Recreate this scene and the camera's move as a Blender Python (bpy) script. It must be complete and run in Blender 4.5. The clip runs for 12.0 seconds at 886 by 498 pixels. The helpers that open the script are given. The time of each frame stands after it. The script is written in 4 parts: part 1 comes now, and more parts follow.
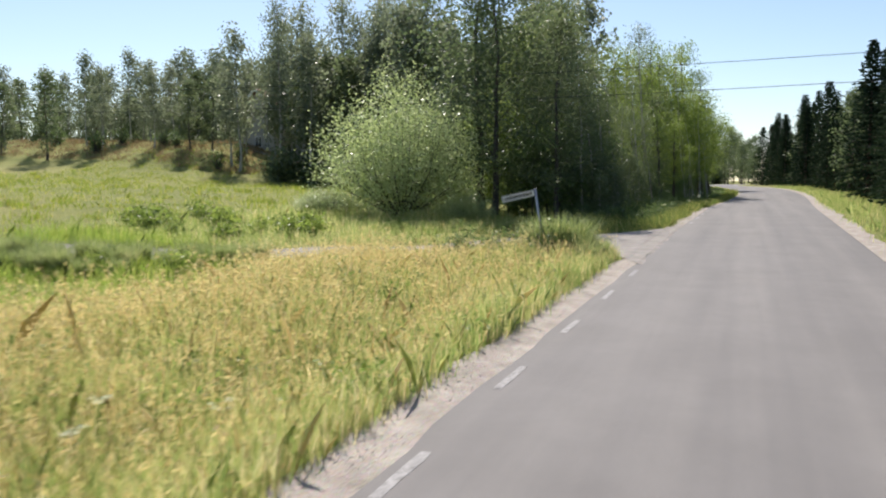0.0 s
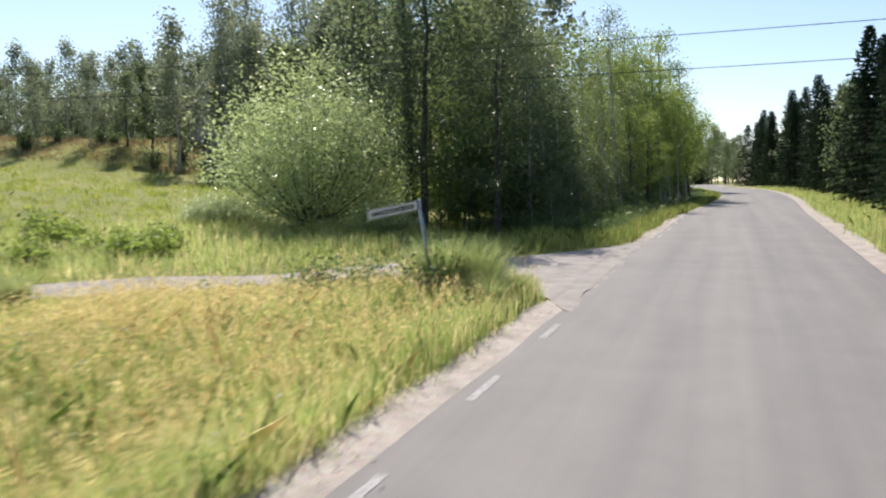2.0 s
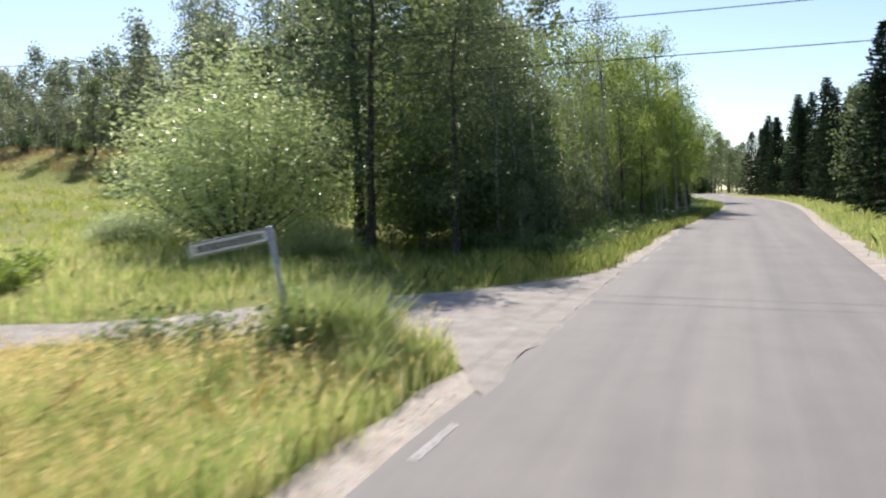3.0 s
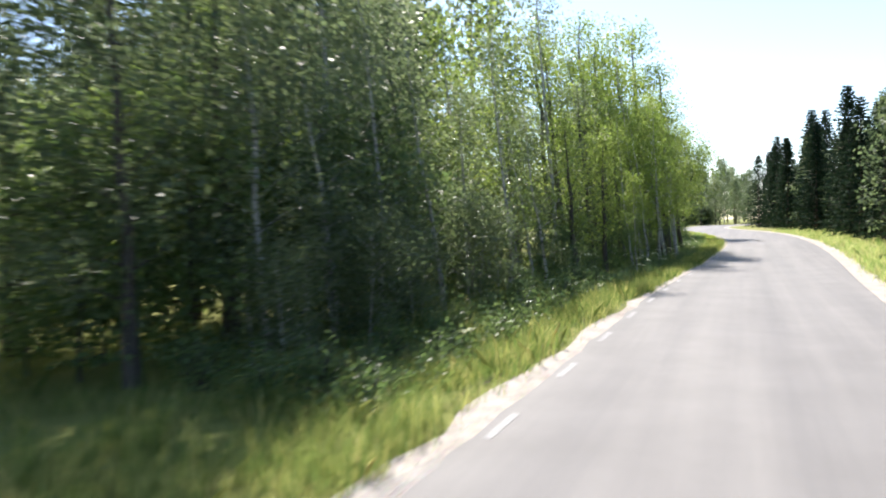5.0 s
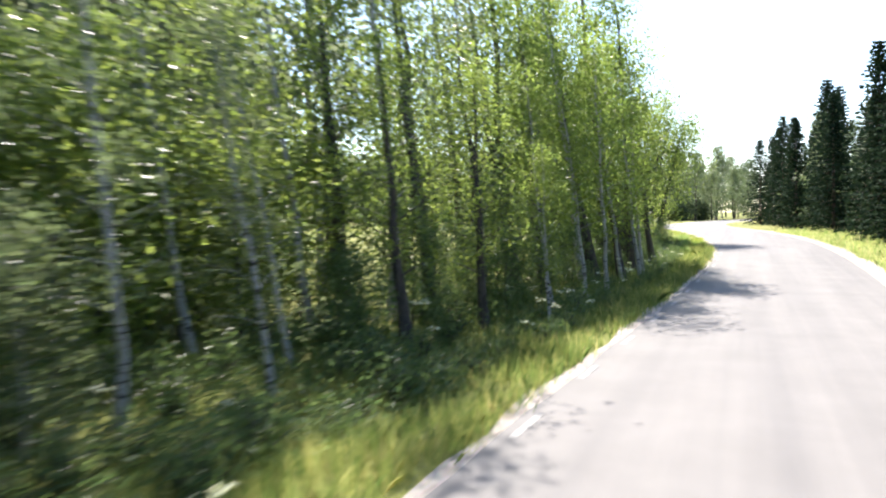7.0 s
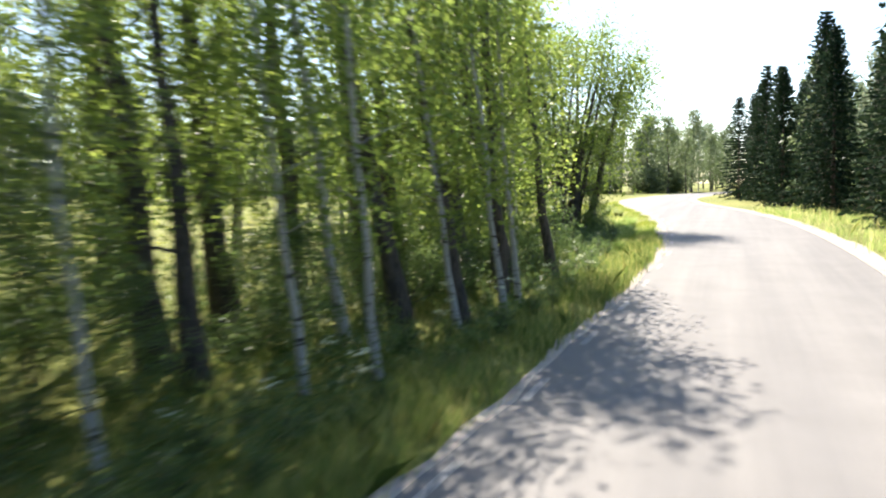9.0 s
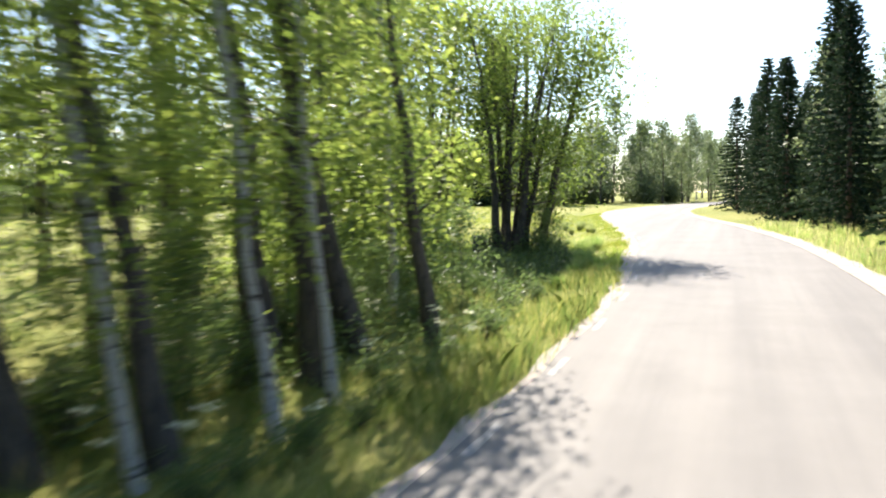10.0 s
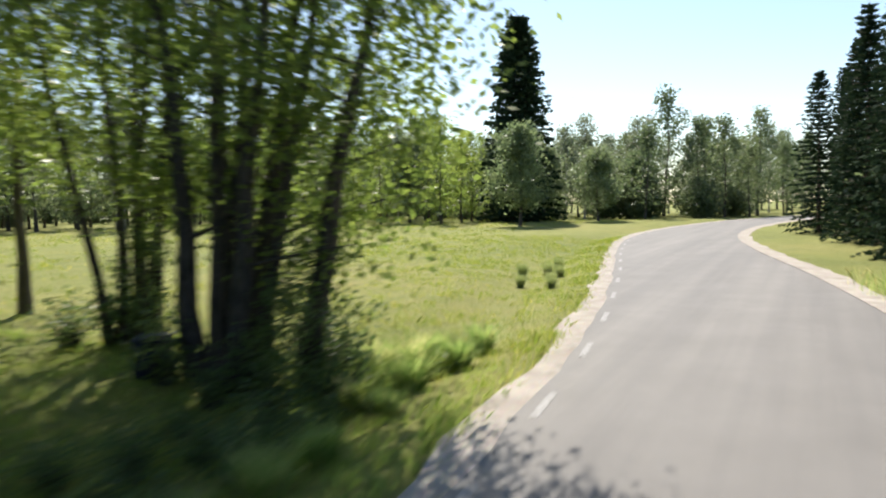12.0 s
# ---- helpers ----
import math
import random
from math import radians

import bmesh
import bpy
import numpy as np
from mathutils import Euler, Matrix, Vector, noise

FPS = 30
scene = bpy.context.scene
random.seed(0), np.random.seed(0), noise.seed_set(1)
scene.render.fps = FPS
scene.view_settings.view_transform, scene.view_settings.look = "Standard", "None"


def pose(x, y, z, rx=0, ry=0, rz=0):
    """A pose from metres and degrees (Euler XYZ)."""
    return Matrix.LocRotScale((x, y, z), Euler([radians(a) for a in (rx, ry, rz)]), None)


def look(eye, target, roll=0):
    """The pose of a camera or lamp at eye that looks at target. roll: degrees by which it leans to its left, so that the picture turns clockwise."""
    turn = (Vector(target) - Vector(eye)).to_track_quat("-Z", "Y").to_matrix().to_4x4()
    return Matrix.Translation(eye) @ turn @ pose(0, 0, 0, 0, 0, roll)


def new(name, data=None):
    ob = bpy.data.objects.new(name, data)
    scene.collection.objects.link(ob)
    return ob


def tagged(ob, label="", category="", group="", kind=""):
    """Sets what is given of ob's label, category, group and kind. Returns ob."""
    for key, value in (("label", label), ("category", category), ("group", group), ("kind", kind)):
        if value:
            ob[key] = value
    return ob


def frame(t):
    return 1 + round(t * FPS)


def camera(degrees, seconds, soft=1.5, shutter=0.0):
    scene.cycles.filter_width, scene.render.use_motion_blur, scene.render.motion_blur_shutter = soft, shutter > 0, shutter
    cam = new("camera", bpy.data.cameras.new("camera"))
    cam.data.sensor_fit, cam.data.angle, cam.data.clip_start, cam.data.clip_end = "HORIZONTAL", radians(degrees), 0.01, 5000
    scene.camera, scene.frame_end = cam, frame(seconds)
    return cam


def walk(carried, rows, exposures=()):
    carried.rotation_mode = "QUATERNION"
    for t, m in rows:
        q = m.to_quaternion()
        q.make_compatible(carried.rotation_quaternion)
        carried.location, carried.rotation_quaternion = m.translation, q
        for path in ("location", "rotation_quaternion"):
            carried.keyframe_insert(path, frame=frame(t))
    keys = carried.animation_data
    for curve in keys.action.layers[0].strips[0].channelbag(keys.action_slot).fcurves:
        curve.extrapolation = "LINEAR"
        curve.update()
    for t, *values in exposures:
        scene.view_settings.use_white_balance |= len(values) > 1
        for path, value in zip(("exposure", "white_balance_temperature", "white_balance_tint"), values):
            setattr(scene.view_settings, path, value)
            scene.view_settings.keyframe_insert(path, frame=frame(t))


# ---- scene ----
# ---- camera and its way along the road ----
cam = camera(58.67, 12.0, soft=2.1, shutter=0.65)
PATH = [
    (0.0, pose(0.000, 0.000, 2.373, 85.610, 0.145, 21.091)),
    (0.5, pose(0.005, 1.389, 2.411, 85.433, 0.145, 21.018)),
    (1.0, pose(0.021, 2.974, 2.455, 85.823, 0.145, 20.505)),
    (1.5, pose(0.050, 4.706, 2.503, 85.702, 0.145, 20.139)),
    (2.0, pose(0.095, 6.570, 2.553, 85.567, 0.145, 20.115)),
    (2.5, pose(0.146, 8.648, 2.610, 85.812, 0.145, 20.331)),
    (3.0, pose(0.196, 11.081, 2.682, 86.247, 0.388, 20.426)),
    (3.5, pose(0.255, 13.947, 2.772, 86.666, 0.631, 20.023)),
    (4.0, pose(0.324, 17.200, 2.879, 87.008, 0.875, 19.966)),
    (4.5, pose(0.384, 20.725, 2.996, 87.737, 1.119, 20.178)),
    (5.0, pose(0.423, 24.389, 3.116, 88.610, 1.119, 21.002)),
    (5.5, pose(0.437, 28.095, 3.233, 88.268, 1.119, 21.260)),
    (6.0, pose(0.459, 31.808, 3.346, 88.083, 1.119, 19.087)),
    (6.5, pose(0.503, 35.521, 3.453, 87.433, 1.119, 19.962)),
    (7.0, pose(0.551, 39.205, 3.549, 88.050, 1.119, 21.026)),
    (7.5, pose(0.615, 42.838, 3.627, 87.124, 1.089, 19.761)),
    (8.0, pose(0.721, 46.443, 3.682, 86.545, 1.058, 19.401)),
    (8.5, pose(0.867, 50.074, 3.716, 86.060, 1.028, 19.814)),
    (9.0, pose(1.038, 53.783, 3.740, 85.858, 0.998, 19.820)),
    (9.5, pose(1.231, 57.602, 3.771, 86.144, 0.998, 19.710)),
    (10.0, pose(1.419, 61.545, 3.822, 86.501, 0.999, 19.993)),
    (10.5, pose(1.572, 65.597, 3.896, 86.768, 0.999, 20.642)),
    (11.0, pose(1.663, 69.744, 3.990, 86.885, 0.999, 21.843)),
    (11.5, pose(1.661, 73.996, 4.104, 87.007, 0.999, 23.423)),
    (12.0, pose(1.540, 78.348, 4.237, 87.211, 0.999, 25.047)),
]
walk(cam, PATH, exposures=[(0.0, 0.55, 6600, 13), (1.0, 0.65, 6600, 13), (2.5, 0.75, 6600, 14), (4.5, 1.2, 6500, 12), (5.5, 1.6, 6400, 12), (7.0, 1.78, 6500, 13),
                            (9.0, 1.75, 6800, 11), (9.5, 1.95, 6900, 11), (10.5, 1.4, 6900, 10), (12.0, 0.95, 6800, 9)])

# centre of the driven line, every 10 m from y = -40 to 160
SPINE_X = [0.00, 0.00, 0.00, 0.00, 0.00, 0.17, 0.37, 0.44, 0.56, 0.86, 1.35, 1.67, 1.46, 0.66, -0.99, -3.00, -4.44, -4.72, -3.90, -2.25, 0.26]
SPINE_Z = [-0.48, -0.36, -0.24, -0.12, 0.00, 0.28, 0.60, 0.92, 1.19, 1.34, 1.43, 1.62, 1.92, 2.20, 2.41, 2.55, 2.67, 2.77, 2.86, 2.95, 3.02]

# ---- sky and sun ----
SUN_AZ, SUN_EL = radians(31.0), radians(50.0)      # azimuth from +y towards -x
world = bpy.data.worlds.new("sky")
scene.world = world
world.use_nodes = True
wn = world.node_tree
sky = wn.nodes.new("ShaderNodeTexSky")
sky.sky_type, sky.sun_disc = "NISHITA", False
sky.sun_elevation, sky.sun_rotation = SUN_EL, -SUN_AZ
sky.air_density, sky.dust_density, sky.ozone_density = 1.0, 0.4, 2.0
wn.nodes["Background"].inputs["Strength"].default_value = 0.098
wn.links.new(sky.outputs[0], wn.nodes["Background"].inputs["Color"])
sun_data = bpy.data.lights.new("sun", "SUN")
sun_data.energy, sun_data.angle, sun_data.color = 4.5, radians(0.55), (1.0, 0.95, 0.87)
sun = new("sun", sun_data)
sun_way = Vector((-math.sin(SUN_AZ) * math.cos(SUN_EL), math.cos(SUN_AZ) * math.cos(SUN_EL), math.sin(SUN_EL)))
sun.matrix_world = look(sun_way * 300, (0, 0, 0))


# ---- materials ----
def material(name, rough=0.8):
    m = bpy.data.materials.new(name)
    m.use_nodes = True
    t = m.node_tree
    b = t.nodes["Principled BSDF"]
    b.inputs["Roughness"].default_value = rough
    return m, t, b


def ramp(t, stops, fac):
    n = t.nodes.new("ShaderNodeValToRGB")
    e = n.color_ramp.elements
    while len(e) < len(stops):
        e.new(0.5)
    for k, (p, c) in zip(e, stops):
        k.position, k.color = p, (*c, 1)
    t.links.new(fac, n.inputs[0])
    return n.outputs[0]


def noise_of(t, scale, detail=4.0, rough=0.6, coords=None):
    n = t.nodes.new("ShaderNodeTexNoise")
    n.inputs["Scale"].default_value, n.inputs["Detail"].default_value = scale, detail
    n.inputs["Roughness"].default_value = rough
    if coords is None:
        coords = t.nodes.new("ShaderNodeNewGeometry").outputs["Position"]
    t.links.new(coords, n.inputs["Vector"])
    return n.outputs[0]


def mixed(t, a, b, fac, how="MIX"):
    n = t.nodes.new("ShaderNodeMix")
    n.data_type, n.blend_type = "RGBA", how
    for sock, v in ((n.inputs[6], a), (n.inputs[7], b), (n.inputs[0], fac)):
        if hasattr(v, "is_linked"):
            t.links.new(v, sock)
        else:
            sock.default_value = v if not isinstance(v, tuple) else (*v, 1)
    return n.outputs[2]


def bumped(t, b, height, strength, dist):
    n = t.nodes.new("ShaderNodeBump")
    n.inputs["Strength"].default_value, n.inputs["Distance"].default_value = strength, dist
    t.links.new(height, n.inputs["Height"])
    t.links.new(n.outputs[0], b.inputs["Normal"])


def plain(name, color, rough=0.7, metal=0.0, grain=25.0, vary=0.25):
    m, t, b = material(name, rough)
    f = noise_of(t, grain)
    dark = tuple(c * (1 - vary) for c in color)
    lite = tuple(min(1, c * (1 + vary)) for c in color)
    t.links.new(ramp(t, [(0.3, dark), (0.7, lite)], f), b.inputs["Base Color"])
    b.inputs["Metallic"].default_value = metal
    bumped(t, b, f, 0.25, 0.01)
    return m


def leafy(name, stops, through_light=0.45, gloss=0.25, rough=0.45, patchy=0.0):
    """Leaves: each one takes its own tint; part of the light passes through."""
    m = bpy.data.materials.new(name)
    m.use_nodes = True
    t = m.node_tree
    b = t.nodes["Principled BSDF"]
    geo = t.nodes.new("ShaderNodeNewGeometry")
    info = t.nodes.new("ShaderNodeObjectInfo")
    mul = t.nodes.new("ShaderNodeMath")
    mul.operation = "MULTIPLY_ADD"
    mul.inputs[1].default_value = 0.35
    t.links.new(info.outputs["Random"], mul.inputs[0])
    half = t.nodes.new("ShaderNodeMath")
    half.operation = "MULTIPLY"
    half.inputs[1].default_value = 0.65
    t.links.new(geo.outputs["Random Per Island"], half.inputs[0])
    t.links.new(half.outputs[0], mul.inputs[2])
    tone = mul.outputs[0]
    if patchy:
        # patches of greener and of drier blades
        spread = t.nodes.new("ShaderNodeMath")
        spread.operation = "MULTIPLY_ADD"
        spread.inputs[1].default_value, spread.inputs[2].default_value = 1.6 * patchy, -0.8 * patchy
        t.links.new(noise_of(t, 1.6, 6.0, 0.7), spread.inputs[0])
        total = t.nodes.new("ShaderNodeMath")
        total.operation = "ADD"
        t.links.new(tone, total.inputs[0])
        t.links.new(spread.outputs[0], total.inputs[1])
        tone = total.outputs[0]
    col = ramp(t, stops, tone)
    t.links.new(col, b.inputs["Base Color"])
    b.inputs["Roughness"].default_value = rough
    b.inputs["Specular IOR Level"].default_value = gloss
    tr = t.nodes.new("ShaderNodeBsdfTranslucent")
    warm = mixed(t, col, (1.0, 0.97, 0.4), 0.25, "MULTIPLY")
    bright = mixed(t, warm, (2.0, 2.0, 2.0), 1.0, "MULTIPLY")
    t.links.new(bright, tr.inputs["Color"])
    mix = t.nodes.new("ShaderNodeMixShader")
    mix.inputs[0].default_value = through_light
    t.links.new(b.outputs[0], mix.inputs[1])
    t.links.new(tr.outputs[0], mix.inputs[2])
    t.links.new(mix.outputs[0], t.nodes["Material Output"].inputs["Surface"])
    return m


M_BIRCH_LEAF = leafy("birch_leaf", [(0.0, (0.062, 0.09, 0.045)), (0.5, (0.1, 0.13, 0.064)), (1.0, (0.155, 0.18, 0.1))], 0.53, 0.4, 0.4)
M_ALDER_LEAF = leafy("alder_leaf", [(0.0, (0.05, 0.076, 0.04)), (0.5, (0.085, 0.114, 0.058)), (1.0, (0.13, 0.155, 0.08))], 0.5, 0.35, 0.45)
M_BUSH_LEAF = leafy("willow_leaf", [(0.0, (0.13, 0.18, 0.07)), (0.5, (0.26, 0.32, 0.145)), (1.0, (0.47, 0.52, 0.31))], 0.4, 0.7, 0.38)
M_ORCHARD_LEAF = leafy("orchard_leaf", [(0.0, (0.075, 0.11, 0.058)), (0.5, (0.13, 0.17, 0.09)), (1.0, (0.2, 0.235, 0.14))], 0.5, 0.3)
M_SPRUCE = leafy("spruce_needles", [(0.0, (0.016, 0.03, 0.018)), (0.6, (0.026, 0.046, 0.025)), (1.0, (0.04, 0.062, 0.032))], 0.12, 0.04, 0.85)
M_FERN = leafy("undergrowth_leaf", [(0.0, (0.055, 0.095, 0.036)), (0.5, (0.1, 0.15, 0.055)), (1.0, (0.165, 0.21, 0.085))], 0.4, 0.3)
M_GRASS = leafy("grass_blade", [(0.0, (0.08, 0.15, 0.03)), (0.32, (0.19, 0.29, 0.085)), (0.64, (0.38, 0.42, 0.165)), (0.86, (0.6, 0.53, 0.3)), (1.0, (0.76, 0.65, 0.47))], 0.42, 0.2, 0.5, 0.75)
M_MEADOW = leafy("meadow_blade", [(0.0, (0.13, 0.2, 0.03)), (0.5, (0.22, 0.28, 0.05)), (0.8, (0.4, 0.38, 0.1)), (1.0, (0.55, 0.44, 0.18))], 0.4, 0.2, 0.5, 0.7)
# Sun through the leaves, put into the colour; birches and alders use it too.
M_SUNLIT_LEAF = leafy("sunlit_leaf", [(0.0, (0.08, 0.12, 0.03)), (0.5, (0.14, 0.19, 0.045)), (1.0, (0.23, 0.27, 0.07))], 0.6, 0.35, 0.42)
M_WEED = leafy("weed_leaf", [(0.0, (0.09, 0.15, 0.035)), (0.5, (0.16, 0.24, 0.06)), (1.0, (0.27, 0.34, 0.1))], 0.4, 0.3, 0.5)
M_TUSSOCK = leafy("tussock_blade", [(0.0, (0.12, 0.165, 0.06)), (0.5, (0.25, 0.3, 0.12)), (0.85, (0.4, 0.42, 0.22)), (1.0, (0.55, 0.5, 0.32))], 0.35, 0.3, 0.5)
M_LUSH = leafy("lush_blade", [(0.0, (0.12, 0.22, 0.03)), (0.5, (0.23, 0.32, 0.07)), (1.0, (0.4, 0.43, 0.13))], 0.45, 0.2, 0.5, 0.5)
# Haze over the distant birches, put into the leaves as a paler, greyer colour.
M_HAZED_LEAF = leafy("hazed_birch_leaf", [(0.0, (0.08, 0.105, 0.07)), (0.5, (0.125, 0.15, 0.1)), (1.0, (0.19, 0.21, 0.15))], 0.5, 0.45, 0.4)
M_VERGE = leafy("verge_blade", [(0.0, (0.07, 0.12, 0.034)), (0.5, (0.12, 0.178, 0.052)), (0.8, (0.26, 0.28, 0.09)), (1.0, (0.5, 0.44, 0.21))], 0.4, 0.2, 0.5, 0.6)
M_HEATHER = leafy("heath_blade", [(0.0, (0.18, 0.15, 0.075)), (0.5, (0.3, 0.215, 0.135)), (1.0, (0.43, 0.33, 0.23))], 0.25, 0.1, 0.7)
M_SEED = leafy("grass_seed_head", [(0.0, (0.46, 0.35, 0.17)), (0.5, (0.64, 0.53, 0.28)), (1.0, (0.82, 0.74, 0.5))], 0.35, 0.1, 0.7)
M_UMBEL = leafy("cow_parsley_bloom", [(0.0, (0.6, 0.62, 0.45)), (1.0, (0.82, 0.82, 0.7))], 0.3, 0.1, 0.7)


def bark(name, base, mark, mark_scale, cut):
    m, t, b = material(name, 0.85)
    geo = t.nodes.new("ShaderNodeNewGeometry")
    mapping = t.nodes.new("ShaderNodeMapping")
    mapping.inputs["Scale"].default_value = mark_scale
    t.links.new(geo.outputs["Position"], mapping.inputs["Vector"])
    f = noise_of(t, 1.0, 3.0, 0.7, mapping.outputs[0])
    fine = noise_of(t, 30.0, 4.0)
    tone = ramp(t, [(0.3, tuple(c * 0.7 for c in base)), (0.7, base)], fine)
    col = mixed(t, tone, mark, ramp(t, [(cut, (0, 0, 0)), (cut + 0.06, (1, 1, 1))], f))
    t.links.new(col, b.inputs["Base Color"])
    bumped(t, b, fine, 0.5, 0.02)
    return m


M_BIRCH_BARK = bark("birch_bark", (0.46, 0.45, 0.41), (0.05, 0.045, 0.04), (3.0, 3.0, 14.0), 0.56)
M_DARK_BARK = bark("alder_bark", (0.10, 0.085, 0.07), (0.04, 0.035, 0.03), (14.0, 14.0, 3.0), 0.5)
M_PINE_BARK = bark("spruce_bark", (0.13, 0.09, 0.065), (0.06, 0.045, 0.035), (10.0, 10.0, 5.0), 0.5)


def ground_material():
    m, t, b = material("meadow_ground", 0.95)
    big = noise_of(t, 0.07, 4.0)
    mid = noise_of(t, 0.9, 5.0, 0.7)
    fine = noise_of(t, 14.0, 5.0, 0.75)
    grassy = ramp(t, [(0.3, (0.12, 0.15, 0.022)), (0.5, (0.2, 0.22, 0.038)), (0.7, (0.3, 0.27, 0.08))], big)
    patch = ramp(t, [(0.35, (0.13, 0.16, 0.025)), (0.65, (0.28, 0.26, 0.06))], mid)
    col = mixed(t, grassy, patch, 0.45)
    col = mixed(t, col, ramp(t, [(0.25, (0.55, 0.55, 0.5)), (0.7, (1.25, 1.25, 1.2))], fine), 0.8, "MULTIPLY")
    t.links.new(col, b.inputs["Base Color"])
    bumped(t, b, fine, 0.9, 0.08)
    return m


def asphalt_material():
    m, t, b = material("worn_asphalt", 0.82)
    fine = noise_of(t, 90.0, 6.0, 0.8)
    big = noise_of(t, 0.8, 4.0)
    # long streaks of wear along the lane
    geo = t.nodes.new("ShaderNodeNewGeometry")
    mapping = t.nodes.new("ShaderNodeMapping")
    mapping.inputs["Scale"].default_value = (1.5, 0.045, 1.0)
    t.links.new(geo.outputs["Position"], mapping.inputs["Vector"])
    lane = noise_of(t, 1.0, 3.0, 0.6, mapping.outputs[0])
    col = mixed(t, ramp(t, [(0.3, (0.15, 0.141, 0.134)), (0.7, (0.178, 0.168, 0.16))], big),
                ramp(t, [(0.2, (0.7, 0.7, 0.7)), (0.8, (1.3, 1.3, 1.3))], fine), 0.7, "MULTIPLY")
    col = mixed(t, col, ramp(t, [(0.3, (0.84, 0.84, 0.85)), (0.7, (1.14, 1.13, 1.11))], lane), 1.0, "MULTIPLY")
    t.links.new(col, b.inputs["Base Color"])
    bumped(t, b, fine, 0.4, 0.006)
    return m


def gravel_material(name, a, c):
    m, t, b = material(name, 0.95)
    v = t.nodes.new("ShaderNodeTexVoronoi")
    v.inputs["Scale"].default_value = 38.0
    t.links.new(t.nodes.new("ShaderNodeNewGeometry").outputs["Position"], v.inputs["Vector"])
    big = noise_of(t, 2.2, 4.0)
    col = mixed(t, ramp(t, [(0.3, a), (0.7, c)], big), v.outputs["Color"], 0.12, "OVERLAY")
    t.links.new(col, b.inputs["Base Color"])
    bumped(t, b, v.outputs["Distance"], 0.7, 0.02)
    return m


M_GROUND = ground_material()
M_ASPHALT = asphalt_material()
M_GRAVEL = gravel_material("shoulder_gravel", (0.27, 0.235, 0.2), (0.44, 0.39, 0.34))
M_TRACK = gravel_material("track_gravel", (0.22, 0.2, 0.18), (0.34, 0.31, 0.28))
M_PAINT = plain("worn_road_paint", (0.24, 0.232, 0.226), 0.75, 0.0, 16.0, 0.45)
M_STEEL = plain("galvanised_steel", (0.42, 0.43, 0.44), 0.5, 0.7)
M_SIGN = plain("sign_white", (0.78, 0.78, 0.76), 0.45, 0.0, 30.0, 0.06)
M_INK = plain("sign_black", (0.02, 0.02, 0.022), 0.5, 0.0, 30.0, 0.1)
M_WIRE = plain("black_cable", (0.02, 0.02, 0.02), 0.6)
M_POST = plain("weathered_wood", (0.2, 0.18, 0.15), 0.9, 0.0, 14.0, 0.4)
M_SOIL = plain("dry_soil", (0.14, 0.115, 0.09), 0.95, 0.0, 20.0, 0.4)
M_HOUSE = plain("pale_render", (0.42, 0.4, 0.36), 0.9, 0.0, 3.0, 0.15)
M_ROOF = plain("red_roof_tile", (0.3, 0.12, 0.08), 0.85, 0.0, 5.0, 0.35)
M_GLASS = plain("window_glass", (0.03, 0.035, 0.04), 0.12, 0.0, 3.0, 0.2)
M_BOX = plain("dark_blue_plastic", (0.018, 0.022, 0.06), 0.75, 0.0, 8.0, 0.2)
M_STONE = plain("grey_stone", (0.26, 0.25, 0.23), 0.9, 0.0, 9.0, 0.4)


# ---- ground plan ----
SPINE_Y = [-40 + 10 * i for i in range(len(SPINE_X))]


def smooth_at(ys, vs, y):
    """Cubic curve through the values, level beyond the ends."""
    y = np.clip(np.asarray(y, float), ys[0], ys[-1])
    ys, vs = np.asarray(ys, float), np.asarray(vs, float)
    slope = np.gradient(vs, ys)
    i = np.clip(np.searchsorted(ys, y) - 1, 0, len(ys) - 2)
    h = ys[i + 1] - ys[i]
    u = (y - ys[i]) / h
    return ((2 * u**3 - 3 * u**2 + 1) * vs[i] + (u**3 - 2 * u**2 + u) * h * slope[i]
            + (3 * u**2 - 2 * u**3) * vs[i + 1] + (u**3 - u**2) * h * slope[i + 1])


def road_x(y):
    y = np.asarray(y, float)
    return smooth_at(SPINE_Y, SPINE_X, y) + np.clip(y - 160, 0, None) * 0.33


def road_z(y):
    y = np.asarray(y, float)
    return smooth_at(SPINE_Y, SPINE_Z, y) + np.clip(y - 160, 0, 200) * 0.008


def left_line(y):
    """Distance of the left edge line from the driven line."""
    return 2.466 + np.interp(y, [0, 8, 25, 36, 66, 72, 78, 88, 100, 115, 130], [0.0, 0.13, 0.16, 0.0, 0.0, -0.15, -0.35, -0.35, -0.2, -0.05, 0.0])


def sag(v, centre, width):
    return np.exp(-((v - centre) / width) ** 2)


